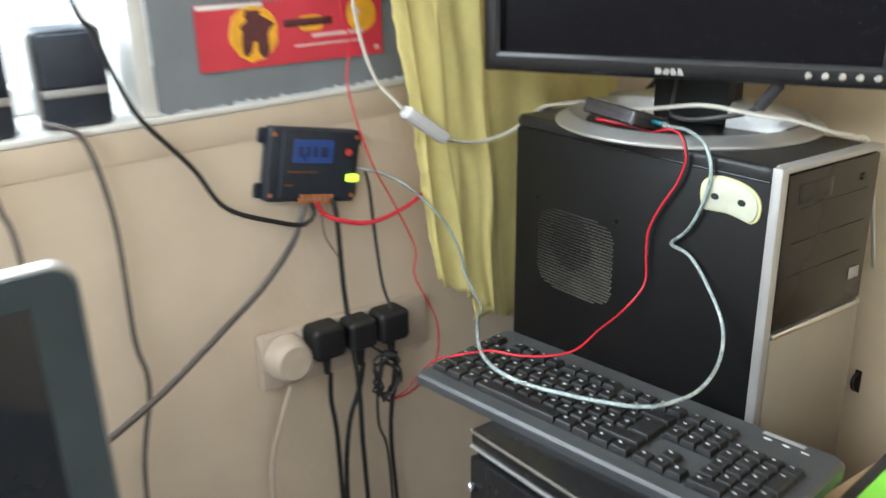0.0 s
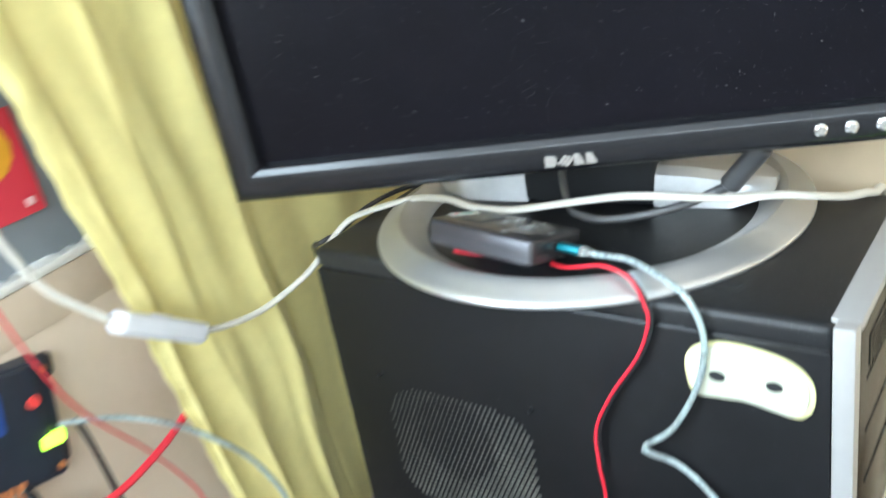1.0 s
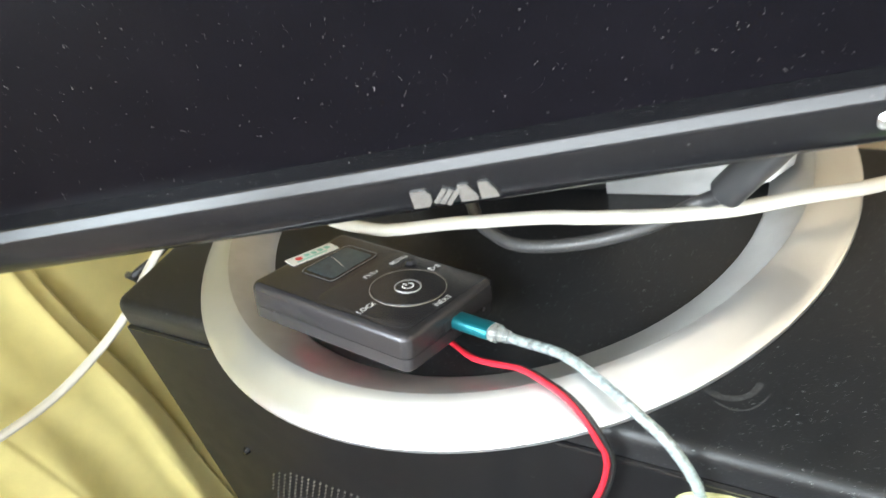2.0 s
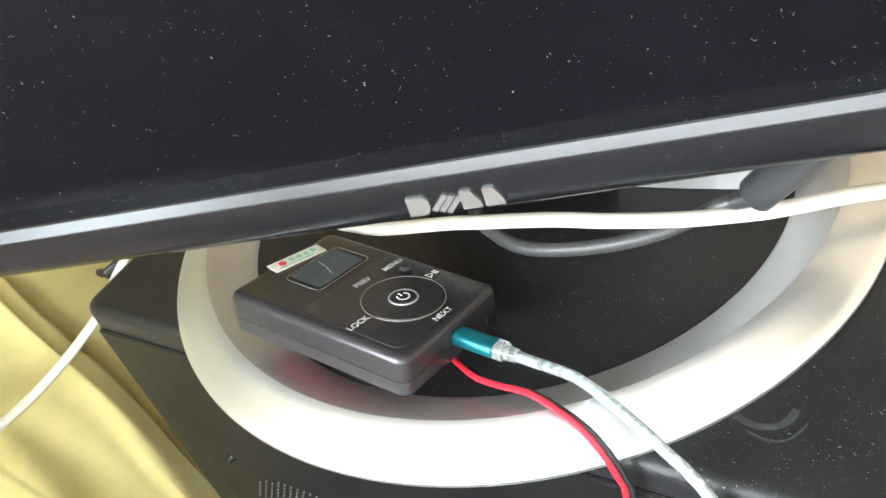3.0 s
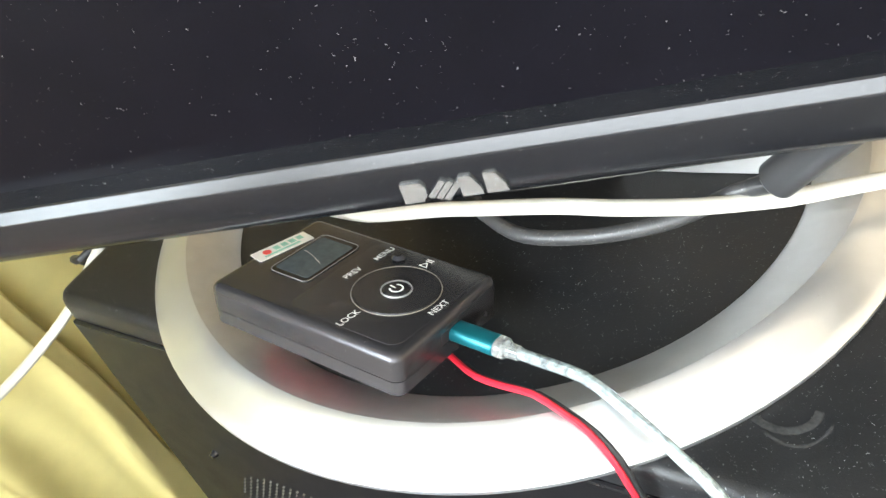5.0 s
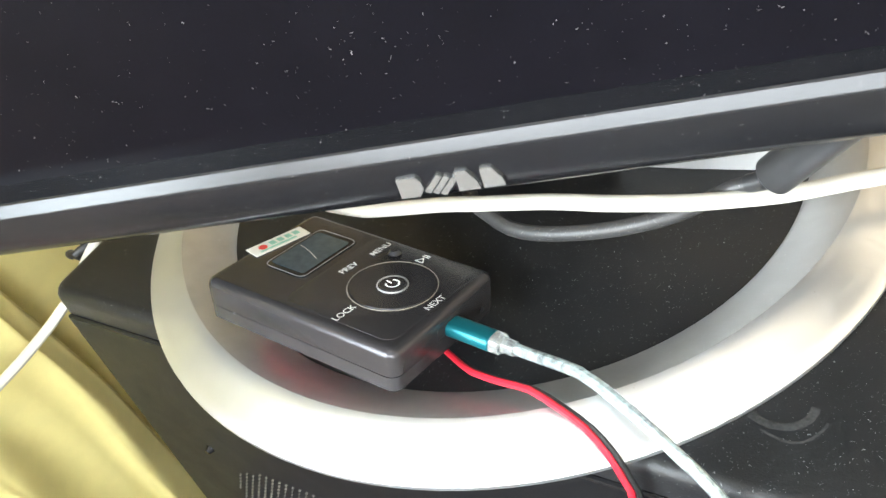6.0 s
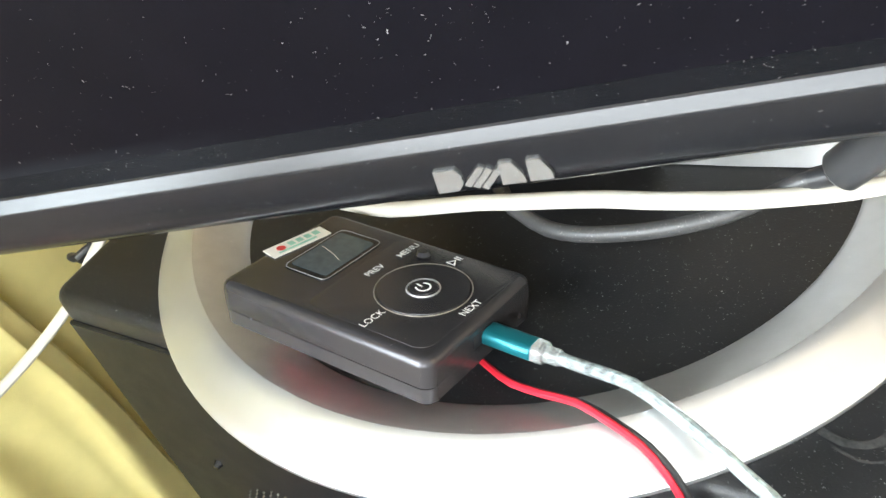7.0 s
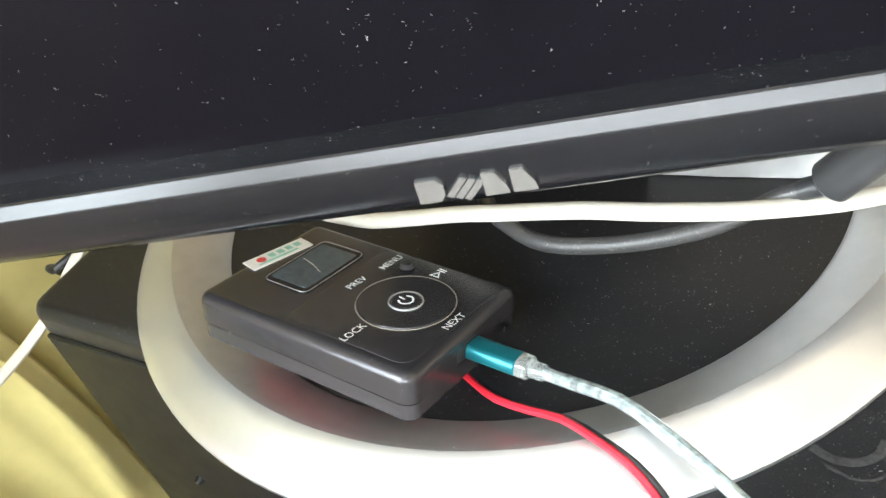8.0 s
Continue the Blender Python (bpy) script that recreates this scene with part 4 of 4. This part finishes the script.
def cloth(y0t, y1t, y0b, y1b, zt, zb0, zb1, x, depth, folds, seed):
    nu, nv = 90, 130
    g = []
    for j in range(nv + 1):
        v = j / nv
        row = []
        for i in range(nu + 1):
            u = i / nu
            hem = max(0.0, 1 - u / 0.13)
            y = (y0t + (y1t - y0t) * u) * (1 - v) + (y0b + (y1b - y0b) * u) * v
            z = zt + (zb0 + (zb1 - zb0) * u - zt) * v
            a = 2 * math.pi * (folds * u + 0.35 * noise.noise((u * 3, v * 1.7, seed)))
            calm = 1.0 - 0.55 * v
            dx = calm * depth * math.sin(a) * (0.75 + 0.5 * noise.noise((u * 5, v * 2, seed + 5))) + 0.010 * noise.noise((u * 7, v * 5, seed + 9))
            dy = 0.4 * depth * math.cos(a) + 0.006 * noise.noise((u * 4, v * 7, seed + 3))
            row.append(Vector((x + dx + 0.009 * hem * noise.noise((v * 42, seed, u * 4)), y + dy, z + 0.004 * math.sin(a * 2))))
        g.append(row)
    bm = bmesh.new()
    vs = [[bm.verts.new(p) for p in r] for r in g]
    for j in range(nv):
        for i in range(nu):
            bm.faces.new((vs[j][i], vs[j][i + 1], vs[j + 1][i + 1], vs[j + 1][i]))
    return bm


front = part("front_drop", cloth(-0.268, -0.052, -0.1000, 0.0450, 0.62, -0.265, -0.366, -0.082, 0.011, 2.6, 1.0), M_CURTAIN, cur, "gathered front edge of the curtain")
back = part("back_drop", cloth(-0.090, 0.315, -0.014, 0.310, 0.62, -0.36, -0.40, -0.098, 0.005, 2.4, 7.0), M_CURTAIN, cur)
for ob in (front, back):
    so = ob.modifiers.new("thickness", "SOLIDIFY")
    so.thickness = 0.0012
# ---- charge controller on the window wall ----
con = thing("charge_controller", "blue-black solar charge controller with blue display on the wall", "controller", pose(WA, -0.2790, TZ - 0.0630, -9.4, 0, 0) @ pose(0, 0, 0, 0, 90, 0) @ pose(0, 0, 0, 0, 0, 90))
# its axes: x along the wall, y up, z out of the wall
body = part("housing", slab(0.150, 0.108, 0.006, 0.0006, 0.020, 0.004), M_BLUEBLK, con)
part("cover", slab(0.116, 0.100, 0.004, 0.0195, 0.0245, 0.002, 0.002, 0.002), M_BLUEBLK, con, "raised front cover")
for sx in (-1, 1):
    for sy in (-1, 1):
        ear = part("mounting_ear", slab(0.014, 0.022, 0.005, 0.0006, 0.005, 0.001, sx * 0.079, sy * 0.040), M_BLUEBLK, con)
        part("ear_screw", cyl(0.0035, 0.0030, (sx * 0.068, sy * 0.044, 0.0200), (sx * 0.068, sy * 0.044, 0.0218), 12), M_COPPER, con, "rusty corner screw")
part("display", slab(0.066, 0.034, 0.002, 0.0240, 0.0252, 0.0, -0.006, 0.022), M_LCDBLUE, con, "blue lit display")
for k, w in ((0, 0.006), (1, 0.006), (2, 0.006), (3, 0.012)):
    part("display_digit", box(-0.030 + k * 0.012, -0.030 + k * 0.012 + w, 0.014, 0.029, 0.0252, 0.0255), M_LCDDARK, con, smooth=False)
part("print_bar", box(-0.045, 0.004, -0.010, -0.007, 0.0246, 0.0249), M_DIMCOPPER, con, smooth=False)
part("print_bar", box(-0.048, -0.036, -0.030, -0.026, 0.0246, 0.0249), M_DIMCOPPER, con, smooth=False)
part("red_button", cyl(0.0055, 0.005, (0.053, 0.022, 0.0240), (0.053, 0.022, 0.0270), 18), M_REDINK, con, "red button")
part("usb_lamp", box(0.053, 0.073, -0.022, -0.011, 0.0195, 0.0275, 0.0015), M_LEDGREEN, con, "bright green glowing port")
for k in range(6):
    tm = part("terminal", box(-0.022 + k * 0.0095, -0.0145 + k * 0.0095, -0.056, -0.041, 0.0150, 0.0265, 0.001), M_COPPER, con, "orange screw terminal")
    part("terminal_screw", cyl(0.0022, 0.0022, (-0.0183 + k * 0.0095, -0.0485, 0.0264), (-0.0183 + k * 0.0095, -0.0485, 0.0272), 10), M_FRONTSIL, tm)

# ---- mains sockets, plugs ----
soc = thing("socket_strip", "aged cream triple mains socket on the wall", "socket", pose(WA, 0, TZ))
part("plate", box(0.0005, 0.022, -0.387, -0.082, -0.400, -0.310, 0.006), M_SOCKET, soc)
for y in (-0.345, -0.289, -0.229, -0.170):
    part("outlet", cyl(0.024, 0.024, (0.0215, y, -0.338), (0.0235, y, -0.338), 28), M_SOCKET, soc)
ad = thing("plug_adaptor", "round cream plug adaptor in the wall socket", "adaptor", pose(WA + 0.0236, -0.350, TZ - 0.345))
part("body", cyl(0.036, 0.031, (0, 0, 0), (0.038, 0, 0), 36, r=0.005), M_SOCKET, ad)
for (y, z, r), lab in zip(((-0.290, -0.330, 0.026), (-0.229, -0.333, 0.024), (-0.171, -0.334, 0.026)), ("square black mains plug", "black mains plug in the middle outlet", "round black mains plug")):
    pl = thing("mains_plug", lab + " with a cord", "plug", pose(WA + 0.0236, y, TZ + z), group="plugs in the socket strip")
    part("body", slab(2 * r, 2.1 * r, 0.010, 0, 0.040, 0.008), M_RUBBER, pl, m=pose(0, 0, 0, 0, 90, 0))
    part("cord_grip", cyl(0.008, 0.005, (0.022, 0, -0.018), (0.022, 0, -0.055), 14), M_RUBBER, pl)


# ---- wires on the window wall ----
def lead_of(name, label, pts, r, material, category="cable", flat=1.0):
    t = thing(name, label, category)
    part("wire", tube(pts, r, 8, flat, 0.008), material, t)
    return t


X = WA + 0.026
lead_of("battery_lead", "thick red battery lead from the controller to the curtain", [(-0.136, -0.282, -0.115), (-0.132, -0.273, -0.135), (-0.118, -0.252, -0.146), (-0.112, -0.205, -0.157), (-0.112, -0.147, -0.147), (-0.112, -0.103, -0.126), (-0.116, -0.074, -0.097), (-0.128, -0.061, -0.065)], 0.0036, M_REDWIRE)
lead_of("panel_lead", "black lead from the controller up to the window", [(-0.136, -0.291, -0.116), (-0.130, -0.290, -0.131), (-0.128, -0.307, -0.144), (-0.128, -0.351, -0.132), (-0.130, -0.425, -0.098), (-0.135, -0.465, -0.037), (-0.128, -0.528, 0.037), (-0.130, -0.553, 0.090), (-0.130, -0.572, 0.146), (-0.130, -0.593, 0.186), (-0.130, -0.633, 0.377)], 0.0036, M_BLACKWIRE)
lead_of("grey_lead", "thick grey lead sagging from the controller to the table", [(-0.136, -0.302, -0.116), (-0.132, -0.310, -0.134), (-0.128, -0.330, -0.170), (-0.120, -0.381, -0.218), (-0.110, -0.441, -0.257), (-0.060, -0.583, -0.319), (0.020, -0.765, -0.355), (0.050, -0.886, -0.375)], 0.0048, M_GREYWIRE)
lead_of("black_lead", "straight black lead hanging below the controller", [(-0.136, -0.257, -0.115), (-0.130, -0.252, -0.140), (-0.125, -0.247, -0.269), (-0.095, -0.247, -0.404), (-0.105, -0.237, -0.521), (-0.125, -0.219, -0.650), (-0.130, -0.206, -0.849)], 0.0042, M_BLACKWIRE)
lead_of("thin_lead", "thin black lead from the controller to the plug", [(-0.130, -0.199, -0.081), (-0.126, -0.195, -0.109), (-0.126, -0.187, -0.188), (-0.122, -0.179, -0.265), (-0.105, -0.175, -0.304)], 0.0028, M_BLACKWIRE)
lead_of("loose_wire", "fine stray black wire hanging from the terminals", [(-0.134, -0.276, -0.115), (-0.130, -0.276, -0.151), (-0.128, -0.272, -0.175), (-0.126, -0.255, -0.204), (-0.126, -0.249, -0.224)], 0.0010, M_BLACKWIRE)
lead_of("power_lead", "black mains cord hanging from a plug", [(-0.114, -0.285, -0.387), (-0.116, -0.285, -0.435), (-0.118, -0.277, -0.491), (-0.120, -0.270, -0.623), (-0.120, -0.258, -0.861)], 0.0040, M_BLACKWIRE)
lead_of("power_lead", "black mains cord hanging from a plug", [(-0.114, -0.225, -0.387), (-0.112, -0.234, -0.424), (-0.112, -0.258, -0.493), (-0.116, -0.264, -0.624), (-0.120, -0.250, -0.861)], 0.0040, M_BLACKWIRE)
lead_of("power_lead", "black mains cord hanging from a plug", [(-0.114, -0.163, -0.385), (-0.110, -0.170, -0.431), (-0.116, -0.175, -0.528), (-0.120, -0.164, -0.668), (-0.120, -0.152, -0.856)], 0.0040, M_BLACKWIRE)
random.seed(8)
coil = []
for i in range(46):
    a = i * 0.62
    coil.append((-0.098 + 0.010 * math.sin(i * 1.7), -0.190 + 0.022 * math.cos(a) + 0.006 * random.uniform(-1, 1), -0.402 + 0.034 * math.sin(a) - 0.0006 * i + 0.006 * random.uniform(-1, 1)))
lead_of("coiled_cord", "tangled coil of thin black cord below the plugs", [(-0.10, -0.220, -0.352)] + coil + [(-0.105, -0.205, -0.50), (-0.112, -0.185, -0.56), (-0.115, -0.174, -0.70)], 0.0022, M_BLACKWIRE)
lead_of("speaker_lead", "grey-brown lead hanging from the sill", [(-0.160, -0.637, 0.040), (-0.143, -0.619, 0.036), (-0.136, -0.596, 0.013), (-0.140, -0.573, -0.096), (-0.140, -0.567, -0.258), (-0.140, -0.556, -0.338), (-0.140, -0.578, -0.501), (-0.140, -0.556, -0.865)], 0.0036, M_GREYWIRE)
lead_of("speaker_lead", "grey-brown lead hanging from the sill", [(-0.155, -0.733, 0.033), (-0.138, -0.719, 0.014), (-0.140, -0.704, -0.050), (-0.140, -0.690, -0.125), (-0.140, -0.681, -0.421), (-0.140, -0.655, -0.870)], 0.0034, M_GREYWIRE)
lead_of("adaptor_lead", "cream lead hanging from the plug adaptor", [(-0.110, -0.354, -0.384), (-0.125, -0.362, -0.429), (-0.140, -0.382, -0.527), (-0.142, -0.381, -0.663), (-0.142, -0.368, -0.857)], 0.0036, M_SOCKET)

# ---- small speakers on the sill ----
for (y, z, w, h, yaw), lab in zip(((-0.584, 0, 0.084, 0.122, -8), (-0.7055, 0, 0.090, 0.158, -4)), ("dark desktop speaker with a silver band on the sill", "taller dark desktop speaker on the sill")):
    sp = thing("desktop_speaker", lab, "speaker", pose(-0.205, y, SILL + 0.0125 + 0.0384 * (y + 0.29), 2.2, 0, yaw), group="speakers on the sill")
    part("cabinet", box(-0.040, 0.036, -w / 2, w / 2, 0, h, 0.008), M_BLUEBLK, sp)
    part("grille", box(0.0362, 0.041, -w / 2 + 0.006, w / 2 - 0.004, 0.052, h - 0.006, 0.002), M_BLUEBLK, sp)
    part("band", box(0.0362, 0.0425, -w / 2 + 0.002, w / 2 - 0.002, 0.040, 0.0505, 0.002), M_GREYSIL, sp, "silver band")
    part("side_strip", box(-0.036, 0.032, -w / 2 - 0.004, -w / 2 + 0.0005, 0.004, h - 0.004, 0.002), M_GREYSIL, sp)

# ---- flat display on its table beside the window ----
tab = thing("side_table", "dark wooden side table below the window", "table", pose(0, 0, 0))
M_GLASSRIM = mat("blue_grey_glass_border", (0.040, 0.055, 0.062), 0.10, noise_scale=20, vary=0.2)
M_WOOD = mat("dark_wood", (0.10, 0.06, 0.035), 0.4, noise_scale=25, vary=0.35, bump=0.1)
part("tabletop", box(-0.12, 0.55, -1.60, -0.775, TZ - 0.405, TZ - 0.375, 0.004), M_WOOD, tab)
for lx in (-0.09, 0.48):
    for ly in (-1.56, -0.83):
        part("leg", box(lx, lx + 0.05, ly, ly + 0.05, 0, TZ - 0.4055, 0.004), M_WOOD, tab)
dsp = thing("flat_display", "flat display with dark glass and silver rim, on the table", "monitor", pose(0.309, -0.720, TZ - 0.375, 0, 0, 0))
part("glass", box(-0.006, 0.0032, -0.45, -0.040, 0.112, 0.366, 0.0005), M_GLASSBLK, dsp, "dark reflecting glass", m=pose(0, 0, 0, 2.3, 0, 0))
bm = bmesh.new()
loops = [[(x, -0.238 + a, 0.238 + b) for a, b in rrect(0.476 - k, 0.312 - k, 0.020, 6)] for x, k in ((-0.020, 0.004), (-0.018, 0.0), (-0.002, 0.0), (0.0005, 0.003))]
part("shell", loft(loops), M_GREYSIL, dsp, "silver shell and rim", m=pose(0, 0, 0, 2.3, 0, 0))
loops = [[(x, -0.238 + a, 0.238 + b) for a, b in rrect(0.476 - k, 0.312 - k, 0.018, 6)] for x, k in ((0.0006, 0.006), (0.0026, 0.007))]
part("bezel", loft(loops), M_GLASSRIM, dsp, "wide dark glass bezel", m=pose(0, 0, 0, 2.3, 0, 0))
part("stand", box(-0.05, -0.021, -0.30, -0.17, 0.01, 0.25, 0.004), M_GREYSIL, dsp)
part("base", slab(0.16, 0.24, 0.02, 0.0, 0.010, 0.004, -0.03, -0.235), M_GREYSIL, dsp)
